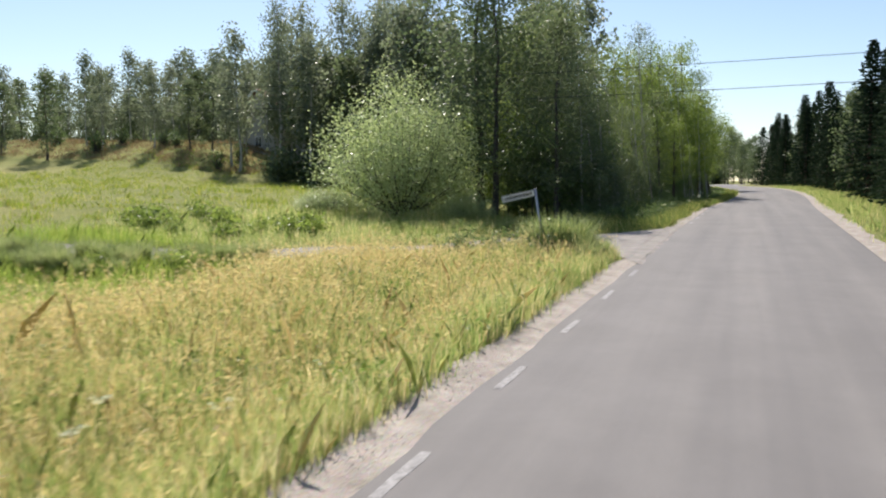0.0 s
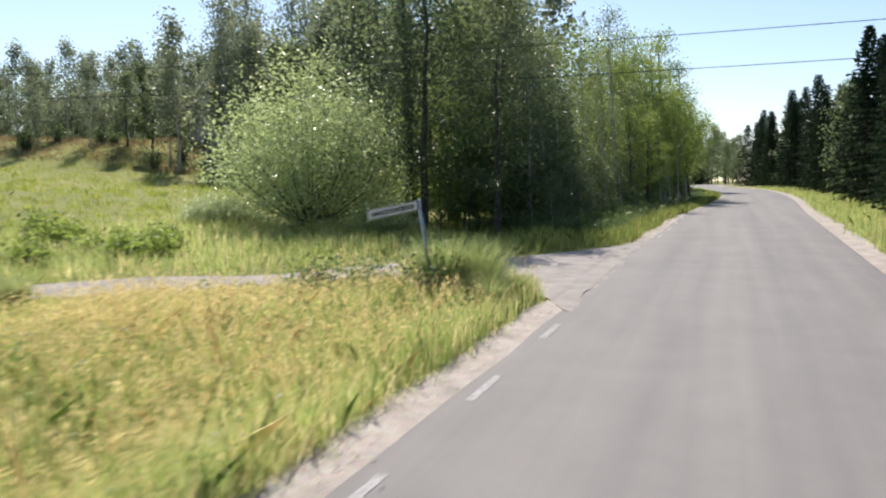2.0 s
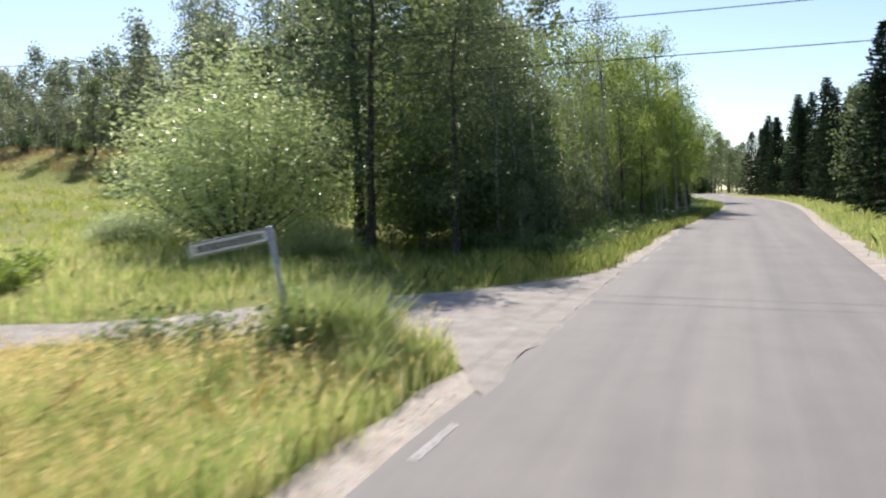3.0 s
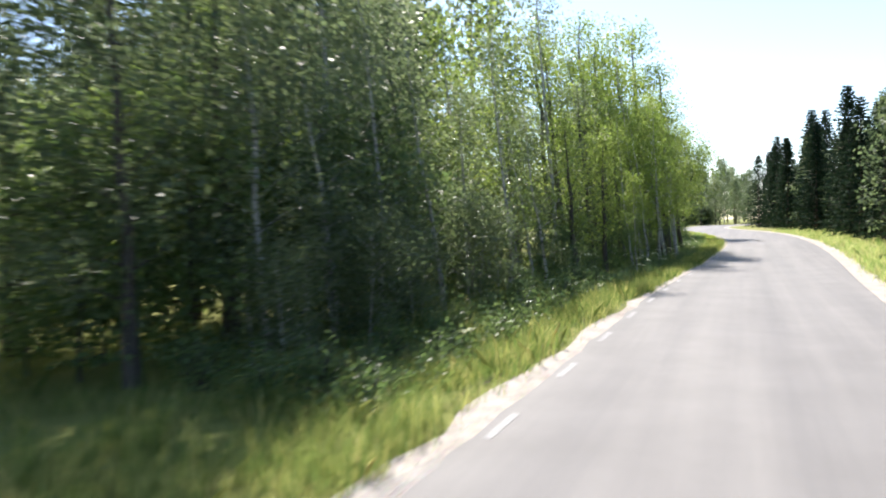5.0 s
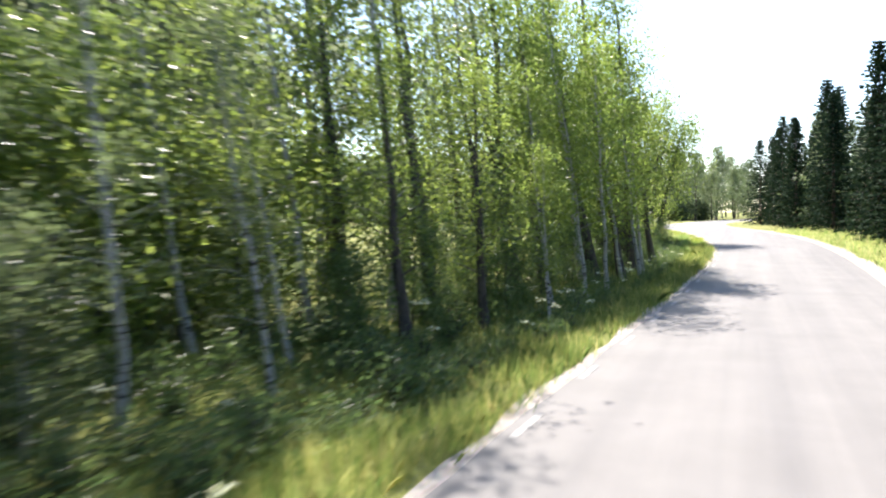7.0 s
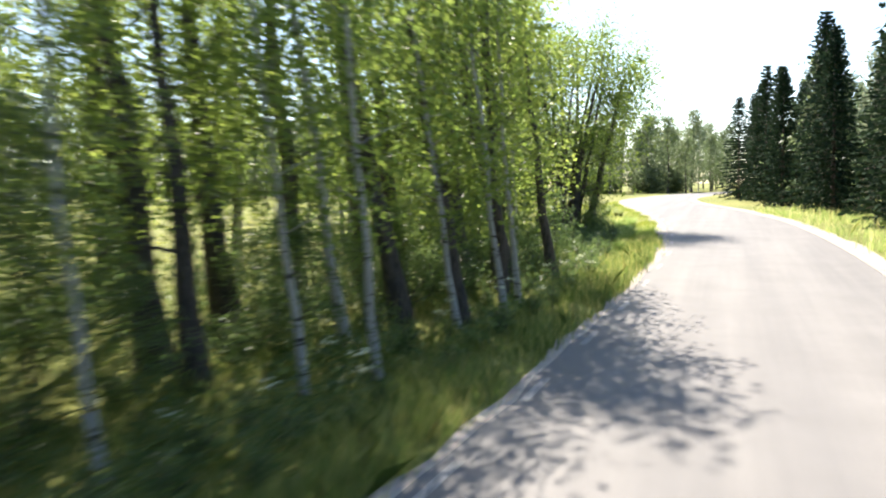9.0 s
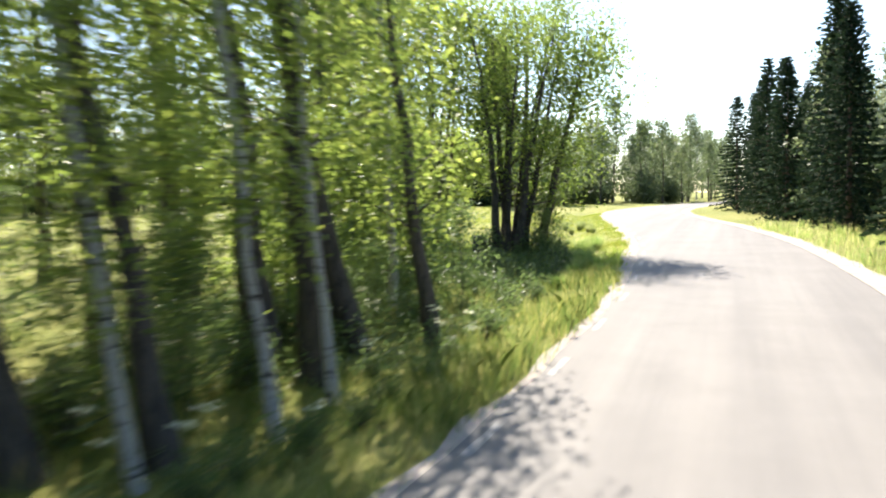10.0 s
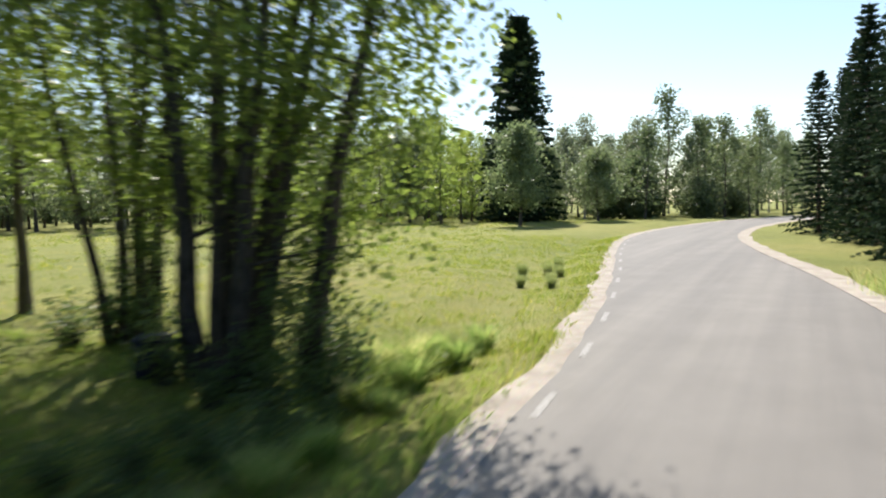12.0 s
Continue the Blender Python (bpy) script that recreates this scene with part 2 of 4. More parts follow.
def terrain(x, y):
    x, y = np.asarray(x, float), np.asarray(y, float)
    d = road_x(y) - x
    k = np.interp(y, [-100, 64, 84, 400], [0.045, 0.045, 0.012, 0.012])
    z = road_z(y) + k * (np.clip(d, 10, 90) - 10)
    ditch = np.interp(y, [-60, 14, 18, 30, 34, 400], [1.0, 1.0, 0.0, 0.0, 1.0, 1.0])
    open_part = np.interp(y, [-60, 12, 16.5, 400], [1.0, 1.0, 0.0, 0.0])
    z = z - 0.28 * ditch * sag(d, 4.7, 1.0) + 0.012 * np.sin(x * 0.9 + 0.6 * y) * np.clip(np.abs(d) - 4, 0, 3)
    z = z + open_part * (0.22 * sag(d, 7.6, 1.3) - 0.25 * np.clip((d - 8.5) / 2.5, 0, 1) * np.clip((40 - d) / 20, 0, 1))
    # a low heathy rise behind the far edge of the wood
    z = z + 4.4 * np.clip((d - 41) / 13, 0, 1) * np.exp(-((y - 74) / 13.0) ** 2)
    z = z + np.clip(-d - 6, 0, 60) * 0.03
    return z


def at(d, y):
    """A place on the ground, d metres left of the driven line."""
    x = float(road_x(y)) - d
    return x, y, float(terrain(x, y))


def mesh_of(name, verts, faces, mat, smooth=False):
    me = bpy.data.meshes.new(name)
    me.from_pydata([tuple(v) for v in verts], [], [tuple(f) for f in faces])
    me.materials.append(mat)
    if smooth:
        me.polygons.foreach_set("use_smooth", [True] * len(me.polygons))
    return me


def quick_mesh(name, verts, size, mat):
    """A mesh of many loose faces with `size` corners each, from an array of corners."""
    n = len(verts) // size
    me = bpy.data.meshes.new(name)
    me.vertices.add(n * size)
    me.vertices.foreach_set("co", np.ascontiguousarray(verts, np.float32).ravel())
    me.loops.add(n * size)
    me.loops.foreach_set("vertex_index", np.arange(n * size, dtype=np.int32))
    me.polygons.add(n)
    me.polygons.foreach_set("loop_start", np.arange(0, n * size, size, dtype=np.int32))
    me.update(calc_edges=True)
    me.materials.append(mat)
    return me


def part(name, me, parent, label=""):
    ob = new(name, me)
    ob.parent = parent
    return tagged(ob, label)


def grid_sheet(name, us, vs, place, mat, smooth=True):
    verts = [place(u, v) for v in vs for u in us]
    n = len(us)
    faces = [(j * n + i, j * n + i + 1, (j + 1) * n + i + 1, (j + 1) * n + i) for j in range(len(vs) - 1) for i in range(n - 1)]
    return mesh_of(name, verts, faces, mat, smooth)


# ---- ground, roads ----
def build_ground():
    ds = np.array([-1500, -700, -300, -150, -90, -60, -40, -28, -20, -14, -10, -7, -5, -3.9, -3.0, -2.6, 0, 2.4, 2.8, 3.3, 3.7, 4.1, 4.5, 4.9, 5.3,
                   5.7, 6.2, 7, 8, 9, 10.5, 12, 14, 17, 20, 25, 31, 38, 46, 56, 70, 90, 140, 300, 700, 1500])
    ys = np.concatenate([[-1500, -700, -300, -150, -90, -60], np.arange(-45, 182, 2.0), [190, 210, 250, 320, 450, 700, 1500]])
    verts = []
    for y in ys:
        x = road_x(y) - ds
        z = terrain(x, np.full(len(ds), y))
        z = np.where((ds > -2.9) & (ds < 2.8), z - 0.12, z)
        verts.extend(zip(x, np.full(len(ds), y), z))
    n = len(ds)
    faces = [(j * n + i, (j + 1) * n + i, (j + 1) * n + i + 1, j * n + i + 1) for j in range(len(ys) - 1) for i in range(n - 1)]
    ob = new("ground", mesh_of("ground", verts, faces, M_GROUND, True))
    tagged(ob, "rolling meadow ground with green and straw-coloured grass", "ground", kind="structure")


def strip(name, d0, d1, lift, mat, y0=-60.0, y1=260.0, wobble=0.0, nd=2, tuck=False):
    rng = random.Random(5)
    ys = np.arange(y0, y1, 1.0 if wobble else 2.0)
    verts, faces = [], []
    for y in ys:
        a, c = d0(y) if callable(d0) else d0, d1(y) if callable(d1) else d1
        a += rng.uniform(-wobble, wobble)
        if tuck:
            c += rng.uniform(-0.07, 0.05)
        for k in range(nd):
            d = a + (c - a) * k / (nd - 1)
            x = float(road_x(y)) - d
            verts.append((x, y, float(road_z(y)) + (-0.006 if tuck and k == nd - 1 else lift)))
    for j in range(len(ys) - 1):
        for k in range(nd - 1):
            i = j * nd + k
            faces.append((i, i + 1, i + nd + 1, i + nd))
    return new(name, mesh_of(name, verts, faces, mat))


def build_roads():
    road = strip("road", lambda y: left_line(y) + 0.22, -2.75, 0.0, M_ASPHALT, nd=5)
    tagged(road, "worn light grey asphalt country road", "road", kind="structure")
    for y0, y1 in ((-60.0, 20.1), (29.0, 260.0)):
        sh = strip("shoulder_left", lambda y: left_line(y) + np.interp(y, [10, 34, 46, 76, 84], [0.85, 0.55, 0.36, 0.36, 0.6]), lambda y: left_line(y) + 0.12, 0.012, M_GRAVEL, y0, y1, wobble=0.12, nd=4, tuck=True)
        tagged(sh, "pale gravel shoulder beside the asphalt", "shoulder", kind="structure")
    sh = strip("shoulder_right", -3.3, -2.65, 0.012, M_GRAVEL, wobble=0.12)
    tagged(sh, "pale gravel shoulder beside the asphalt", "shoulder", kind="structure")
    # dashed edge lines, one metre of paint in every three
    k = 0
    y = -40.0
    while y < 150:
        if not 18.4 < y < 31.0:
            rng = random.Random(k)
            verts, faces = [], []
            for i in range(6):
                yy = y + i * 0.2
                d = float(left_line(yy))
                w0, w1 = 0.05 + rng.uniform(-0.008, 0.008), 0.05 + rng.uniform(-0.008, 0.008)
                for off in (w0, -w1):
                    verts.append((float(road_x(yy)) - d - off, yy, float(road_z(yy)) + 0.004))
                if i:
                    faces.append((2 * i - 2, 2 * i, 2 * i + 1, 2 * i - 1))
            ob = new("edge_line_dash", mesh_of("edge_line_dash", verts, faces, M_PAINT))
            tagged(ob, "worn white painted dash along the road edge", "road marking", "edge line dashes")
        y += 3.0
        k += 1


SIDE_NEAR = [(-2.3, 18.9), (-3.3, 20.4), (-5.4, 21.0), (-8.2, 20.2), (-10.2, 18.0), (-12.2, 16.6), (-14.6, 15.2), (-17.5, 14.2), (-21.5, 13.6)]
SIDE_FAR = [(-2.25, 31.6), (-3.0, 28.7), (-4.7, 26.2), (-6.6, 24.4), (-10.6, 20.3), (-13.0, 17.9), (-15.6, 16.9), (-18.2, 16.3), (-21.9, 15.9)]


def curve_through(pts, n):
    s = np.arange(len(pts))
    u = np.linspace(0, len(pts) - 1, n)
    p = np.array(pts, float)
    return np.stack([smooth_at(s, p[:, 0], u), smooth_at(s, p[:, 1], u)], 1)


def build_side_road():
    a, b = curve_through(SIDE_NEAR, 64), curve_through(SIDE_FAR, 64)
    verts, faces = [], []
    m = 24
    rng = random.Random(6)
    for j, (p, q) in enumerate(zip(a, b)):
        for k in range(m):
            x, y = p + (q - p) * k / (m - 1)
            if j == 0:
                x += rng.uniform(-0.14, 0.12)
            d = float(road_x(y)) - x
            base = float(road_z(y)) if d < 4 else float(terrain(x, y))
            verts.append((x, y, base - 0.006 if j == 0 else base + 0.016 + (0.02 if d > 3.2 else 0)))
    for j in range(63):
        for k in range(m - 1):
            i = j * m + k
            faces.append((i, i + m, i + m + 1, i + 1))
    ob = new("side_road", mesh_of("side_road", verts, faces, M_TRACK))
    tagged(ob, "pale gravel side road curving away through the grass", "side road", kind="structure")


SIDE_POLY = np.vstack([curve_through(SIDE_NEAR, 48), curve_through(SIDE_FAR, 48)[::-1]])


def in_side_road(x, y):
    inside = np.zeros(len(x), bool)
    px, py = SIDE_POLY[:, 0], SIDE_POLY[:, 1]
    j = len(px) - 1
    for i in range(len(px)):
        cross = (py[i] > y) != (py[j] > y)
        with np.errstate(divide="ignore", invalid="ignore"):
            xi = (px[j] - px[i]) * (y - py[i]) / (py[j] - py[i] + 1e-12) + px[i]
        inside ^= cross & (x < xi)
        j = i
    return inside


# ---- plants ----
def tube(verts, faces, pts, radii, n=7):
    base = len(verts)
    pts = [Vector(p) for p in pts]
    for i, (p, r) in enumerate(zip(pts, radii)):
        way = (pts[min(i + 1, len(pts) - 1)] - pts[max(i - 1, 0)]).normalized()
        side = way.orthogonal().normalized() if abs(way.z) < 0.9 else (Vector((1, 0, 0)) - way * way.x).normalized()
        up = way.cross(side)
        for k in range(n):
            a = 2 * math.pi * k / n
            verts.append(p + (side * math.cos(a) + up * math.sin(a)) * r)
    for i in range(len(pts) - 1):
        for k in range(n):
            a, b = base + i * n + k, base + i * n + (k + 1) % n
            faces.append((a, b, b + n, a + n))
    faces.append(tuple(base + (len(pts) - 1) * n + k for k in range(n)))


def leaf_cloud(rng, centres, size, flat=0.3, slim=0.6, hang=0.0):
    """Pointed leaves (four corners each) round the given places."""
    n = len(centres)
    a = rng.normal(size=(n, 3))
    a[:, 2] = a[:, 2] * (1 - flat) - hang
    a /= np.linalg.norm(a, axis=1)[:, None]
    b = np.cross(a, rng.normal(size=(n, 3)))
    b /= np.linalg.norm(b, axis=1)[:, None] + 1e-9
    s = size * rng.uniform(0.6, 1.35, n)[:, None]
    a, b = a * s * 0.5, b * s * 0.5 * slim
    out = np.empty((n * 4, 3))
    out[0::4], out[1::4], out[2::4], out[3::4] = centres - a, centres + b, centres + a, centres - b
    return out


def broadleaf(seed, h, base, spread, radius, leaves, size, limbs=20, droop=0.0, lean=0.0, stems=1, tuft=0.42, rise=0.75):
    """Trunk with limbs, and a crown of leaves clustered along them: (trunk verts, faces), leaf corners."""
    rng = np.random.default_rng(seed)
    woods = []
    hubs = []
    for s in range(stems):
        verts, faces = [], []
        branches = []
        woods.append((verts, faces, branches))
        az0 = 2 * math.pi * s / stems + rng.uniform(-0.4, 0.4)
        out = 0.0 if stems == 1 else rng.uniform(0.05, 0.19)
        root = 0.0 if stems == 1 else rng.uniform(0.15, 0.5)
        hh = h * (1 if stems == 1 else rng.uniform(0.8, 1.0))
        rad = radius * (1 if stems == 1 else rng.uniform(0.55, 1.0))
        bend = np.cumsum(rng.normal(size=(9, 2)) * 0.0065 * hh, axis=0)
        bend[0] = 0
        spine = []
        for i in range(9):
            f = i / 8
            r0 = root + out * hh * f * (0.8 + 0.4 * f)
            spine.append((math.cos(az0) * r0 + bend[i, 0] + lean * hh * f, math.sin(az0) * r0 + bend[i, 1], hh * 0.96 * f - (0.15 if i == 0 else 0)))
        radii = [rad * (1.35 if i == 0 else 1.0) * (1 - 0.93 * (i / 8) ** 0.9) + 0.006 for i in range(9)]
        tube(verts, faces, spine, radii, 9)
        sp = np.array(spine)
        for k in range(limbs):
            f = base + (0.97 - base) * (k + rng.uniform(0, 1)) / limbs
            q = f * 8
            i = min(int(q), 7)
            p = sp[i] + (sp[i + 1] - sp[i]) * (q - i)
            shape = math.sin(math.pi * min(1.0, ((f - base) / (1.0 - base)) * 0.8 + 0.2)) ** 0.7
            ln = spread * shape * rng.uniform(0.65, 1.2) + 0.25
            az = k * 2.399 + rng.uniform(-0.5, 0.5)
            el = rise * rng.uniform(0.6, 1.3) * (0.5 + f)
            el = min(el, 1.3)
            way = np.array([math.cos(az) * math.cos(el), math.sin(az) * math.cos(el), math.sin(el)])
            bow = np.array([0, 0, -droop * ln * 0.5])
            limb = [p + way * ln * u + bow * u * u for u in (0, 0.35, 0.7, 1.0)]
            rr = max(0.012, radii[i] * 0.22)
            if stems > 1:
                branches.append(([], []))
                tube(*branches[-1], limb, [rr, rr * 0.7, rr * 0.4, 0.006], 5)
            else:
                tube(verts, faces, limb, [rr, rr * 0.7, rr * 0.4, 0.006], 5)
            for u in (0.35, 0.55, 0.75, 0.92, 1.05):
                c = p + way * ln * u + bow * u * u
                for _ in range(2):
                    hub = c + rng.normal(size=3) * np.array([1, 1, 0.8]) * 0.22 * (0.6 + ln * 0.25)
                    hubs.append((*hub, 0.5 + u))
    hubs = np.array(hubs)
    w = hubs[:, 3] * rng.uniform(0.2, 1.6, len(hubs))
    pick = rng.choice(len(hubs), leaves, p=w / w.sum())
    c = hubs[pick, :3] + np.clip(rng.normal(size=(leaves, 3)), -1.7, 1.7) * tuft * np.array([1, 1, 0.75])
    if droop > 0:
        c[:, 2] -= droop * rng.exponential(0.6, leaves)
    c[:, 2] = np.maximum(c[:, 2], 0.5)
    return woods, leaf_cloud(rng, c, size, 0.3, 0.62, 0.3 + droop)


def spruce(seed, h, radius, bough=7, needles=16, size=0.3, taper=0.72):
    rng = np.random.default_rng(seed)
    verts, faces = [], []
    tube(verts, faces, [(0, 0, -0.15), (0, 0, h * 0.5), (0, 0, h)], [h * 0.014, h * 0.008, 0.01], 8)
    cs, ways = [], []
    z = 0.5
    while z < h - 0.2:
        f = z / h
        ln0 = radius * (1 - f) ** taper + 0.15
        for k in range(bough):
            az = 2 * math.pi * (k + rng.uniform(-0.3, 0.3)) / bough + z * 3
            ln = ln0 * rng.uniform(0.7, 1.15)
            drop = -0.35 + 0.5 * f
            way = np.array([math.cos(az), math.sin(az), drop])
            tip = np.array([0, 0, z]) + way * ln
            tube(verts, faces, [(0, 0, z), np.array([0, 0, z]) + way * ln * 0.5, tip + np.array([0, 0, 0.08 * ln])], [0.02, 0.014, 0.004], 3)
            m = max(4, int(needles * ln / radius) + 3)
            u = rng.uniform(0.1, 1.05, m)
            side = np.array([-math.sin(az), math.cos(az), 0])
            wide = rng.normal(size=m) * 0.22 * ln * (1.15 - u)
            c = np.array([0, 0, z]) + u[:, None] * way * ln + side * wide[:, None] + np.array([0, 0, 1]) * (0.08 * ln * u * u - rng.exponential(0.06, m))[:, None]
            cs.append(c)
            ways.append(np.tile(way, (m, 1)) + rng.normal(size=(m, 3)) * 0.45)
        z += rng.uniform(0.32, 0.5) * (0.7 + 0.5 * (1 - f))
    c, a = np.vstack(cs), np.vstack(ways)
    a /= np.linalg.norm(a, axis=1)[:, None]
    b = np.cross(a, rng.normal(size=a.shape))
    b /= np.linalg.norm(b, axis=1)[:, None]
    s = size * rng.uniform(0.7, 1.4, len(c))[:, None]
    a, b = a * s * 0.6, b * s * 0.26
    out = np.empty((len(c) * 4, 3))
    out[0::4], out[1::4], out[2::4], out[3::4] = c - a, c + b, c + a, c - b
    return (verts, faces), out


def shrub(seed, wide, high, leaves, size, stems=14, tuft=0.075, bow=0.4):
    rng = np.random.default_rng(seed)
    verts, faces, hubs = [], [], []
    for k in range(stems):
        az, reach = k * 2.399, math.sqrt((k + 0.5) / stems)
        top = np.array([math.cos(az) * wide * reach * 0.85, math.sin(az) * wide * reach * 0.85, high * (1.0 - 0.55 * reach**2) * rng.uniform(0.8, 1.05)])
        mid = top * np.array([bow, bow, 0.55])
        tube(verts, faces, [(0.1 * math.cos(az), 0.1 * math.sin(az), -0.1), mid, top], [0.03, 0.02, 0.005], 5)
        for u in np.linspace(0.25, 1.0, 8):
            p = mid * (u * 2) if u < 0.5 else mid + (top - mid) * (u * 2 - 1)
            for _ in range(3):
                hubs.append(p + np.clip(rng.normal(size=3), -1.5, 1.5) * np.array([wide, wide, high]) * 0.12)
    hubs = np.array(hubs)
    hubs[:, 2] = np.abs(hubs[:, 2])
    w = rng.uniform(0.2, 1.5, len(hubs))
    pick = rng.choice(len(hubs), leaves, p=w / w.sum())
    c = hubs[pick] + np.clip(rng.normal(size=(leaves, 3)), -1.7, 1.7) * tuft * (wide + high) * np.array([1, 1, 0.8])
    c[:, 2] = np.abs(c[:, 2]) + 0.03
    return (verts, faces), leaf_cloud(rng, c, size, 0.3, 0.55, -0.1)


def tussock(seed, count, high, spread):
    """Long blades bowing outwards from one root, two faces each."""
    rng = np.random.default_rng(seed)
    az = rng.uniform(0, 2 * math.pi, count)
    h = high * rng.uniform(0.45, 1.1, count)
    off = spread * rng.uniform(0.1, 1.0, count)
    r0 = spread * 0.35 * np.sqrt(rng.uniform(0, 1, count))
    way = np.stack([np.cos(az), np.sin(az), 0 * az], 1)
    up = np.array([0, 0, 1.0])
    root = way * r0[:, None] - up * 0.04
    mid = root + way * (off * 0.35)[:, None] + up * (h * 0.62)[:, None]
    tip = root + way * off[:, None] + up * (h * rng.uniform(0.82, 1.0, count))[:, None]
    turn = az + rng.normal(0, 0.8, count)
    side = np.stack([-np.sin(turn), np.cos(turn), 0 * az], 1) * (0.006 * rng.uniform(0.6, 1.5, count))[:, None]
    out = np.empty((count * 8, 3))
    for k, p in enumerate((root - side, root + side, mid + side, mid - side, mid - side, mid + side, tip + side * 0.15, tip - side * 0.15)):
        out[k::8] = p
    verts, faces = [], []
    tube(verts, faces, [(0, 0, -0.1), (0, 0, 0.02), (0, 0, 0.06)], [spread * 0.2, spread * 0.16, spread * 0.08], 8)
    return (verts, faces), out


KINDS = {}


def kind(name, shape, wood, leaf, thing, label, category, group, crown="crown", stem="trunk"):
    woods, quads = shape
    if isinstance(woods, tuple):
        woods = [(*woods, [])]
    made = [(mesh_of(name + "_wood", v, f, wood, True), [mesh_of(name + "_limb", a, b, wood, True) for a, b in limbs]) for v, f, limbs in woods]
    KINDS[name] = (made, quick_mesh(name + "_leaves", quads, 4, leaf), thing, label, category, group, crown, stem)


def plant(name, x, y, scale=1.0, turn=0.0, z=None, label="", tilt=(0.0, 0.0), tall=1.0):
    wood, leaves, thing, text, category, group, crown, stem = KINDS[name]
    top = new(thing)
    top.empty_display_size = 0.3
    zz = float(terrain(x, y)) if z is None else z
    top.matrix_world = pose(x, y, zz - 0.03, tilt[0], tilt[1], 0) @ pose(0, 0, 0, 0, 0, turn) @ Matrix.Diagonal((scale, scale, scale * tall, 1))
    for me, limbs in wood:
        st = part(stem if len(wood) == 1 else "stem", me, top)
        for limb in limbs:
            part("limb", limb, st)
    part(crown, leaves, top)
    return tagged(top, label or text, category, group)


build_ground()
build_roads()
build_side_road()

# ---- kinds of plants ----
for i, (h, sp) in enumerate(((13.0, 1.9), (11.5, 1.7), (14.5, 2.1))):
    kind(f"birch_{i}", broadleaf(11 + i, h, 0.16, sp, 0.12, 3500, 0.14, 26, 0.45), M_BIRCH_BARK, M_BIRCH_LEAF, "birch_tree",
         "tall slender birch with white bark and light green leaves", "tree", "roadside trees")
for i, (h, sp) in enumerate(((12.0, 2.3), (10.5, 2.1), (13.5, 2.4))):
    kind(f"alder_{i}", broadleaf(31 + i, h, 0.16, sp, 0.17, 3300, 0.145, 26, 0.12), M_DARK_BARK, M_ALDER_LEAF, "alder_tree",
         "dark-barked alder with dense green leaves at the roadside", "tree", "roadside trees")
for i, (h, sp) in enumerate(((12.5, 2.0), (11.0, 1.8), (13.5, 2.2))):
    kind(f"aspen_{i}", broadleaf(131 + i, h, 0.22, sp, 0.22, 3300, 0.15, 24, 0.2, tuft=0.38), M_DARK_BARK, M_SUNLIT_LEAF, "aspen_tree",
         "tall aspen with grey bark and sunlit yellow-green leaves", "tree", "roadside trees")
    # birch whose sunlit look comes from the yellow-green leaf colour
    kind(f"light_birch_{i}", broadleaf(141 + i, h, 0.26, sp - 0.2, 0.095, 3000, 0.145, 24, 0.4, tuft=0.38), M_BIRCH_BARK, M_SUNLIT_LEAF, "birch_tree",
         "white-barked birch with sunlit leaves beside the road", "tree", "roadside trees")
for i in range(3):
    kind(f"far_birch_{i}", broadleaf(51 + i, 13.0 + i, 0.27, 2.1, 0.12, 1900, 0.33, 20, 0.6, tuft=0.45), M_BIRCH_BARK, M_HAZED_LEAF, "birch_tree",
         "tall birch with hanging twigs at the edge of the wood", "tree", "woodland trees")
    kind(f"far_alder_{i}", broadleaf(61 + i, 11.5 + i, 0.1, 2.6, 0.15, 1900, 0.36, 20, 0.1, tuft=0.5), M_DARK_BARK, M_ALDER_LEAF, "deciduous_tree",
         "dark green leafy tree in the mixed wood", "tree", "woodland trees")
    kind(f"spruce_{i}", spruce(71 + i, 15.0, 2.7 + 0.2 * i, 8, 20, 0.36), M_PINE_BARK, M_SPRUCE, "spruce_tree",
         "dark green spruce with drooping boughs, added to darken the unseen roadside", "tree", "woodland trees")
    kind(f"shrub_{i}", shrub(81 + i, 0.75, 1.0, 520, 0.11), M_DARK_BARK, M_FERN, "undergrowth_shrub",
         "low leafy green shrub under the roadside trees", "shrub", "undergrowth", "foliage", "branching")
for i in range(2):
    kind(f"sapling_{i}", broadleaf(101 + i, 4.6, 0.08, 1.3, 0.035, 2300, 0.15, 16, 0.1, tuft=0.3), M_DARK_BARK, M_FERN, "young_tree",
         "young leafy tree filling the shade under the wood", "tree", "young trees")
kind("leafy_sapling", broadleaf(103, 4.6, 0.06, 1.3, 0.035, 2300, 0.14, 18, 0.2, tuft=0.3), M_BIRCH_BARK, M_BIRCH_LEAF, "young_tree",
     "young birch with leaves down to the ground", "tree", "young trees")
kind("far_weeping", broadleaf(58, 18.0, 0.3, 2.6, 0.2, 4200, 0.24, 30, 1.3), M_BIRCH_BARK, M_HAZED_LEAF, "birch_tree",
     "very tall weeping birch rising above the wood", "tree", "woodland trees")
kind("willow_bush", shrub(90, 4.1, 5.2, 38000, 0.115, 52, 0.042, 0.82), M_DARK_BARK, M_BUSH_LEAF, "willow_bush",
     "large rounded grey-green willow bush in the meadow", "bush", "", "foliage", "branching")
kind("herb_tuft", shrub(91, 0.7, 1.15, 1300, 0.13, 16), M_FERN, M_BUSH_LEAF, "tall_herb_tuft",
     "tall pale green weed tuft at the road junction", "weeds", "", "foliage", "branching")
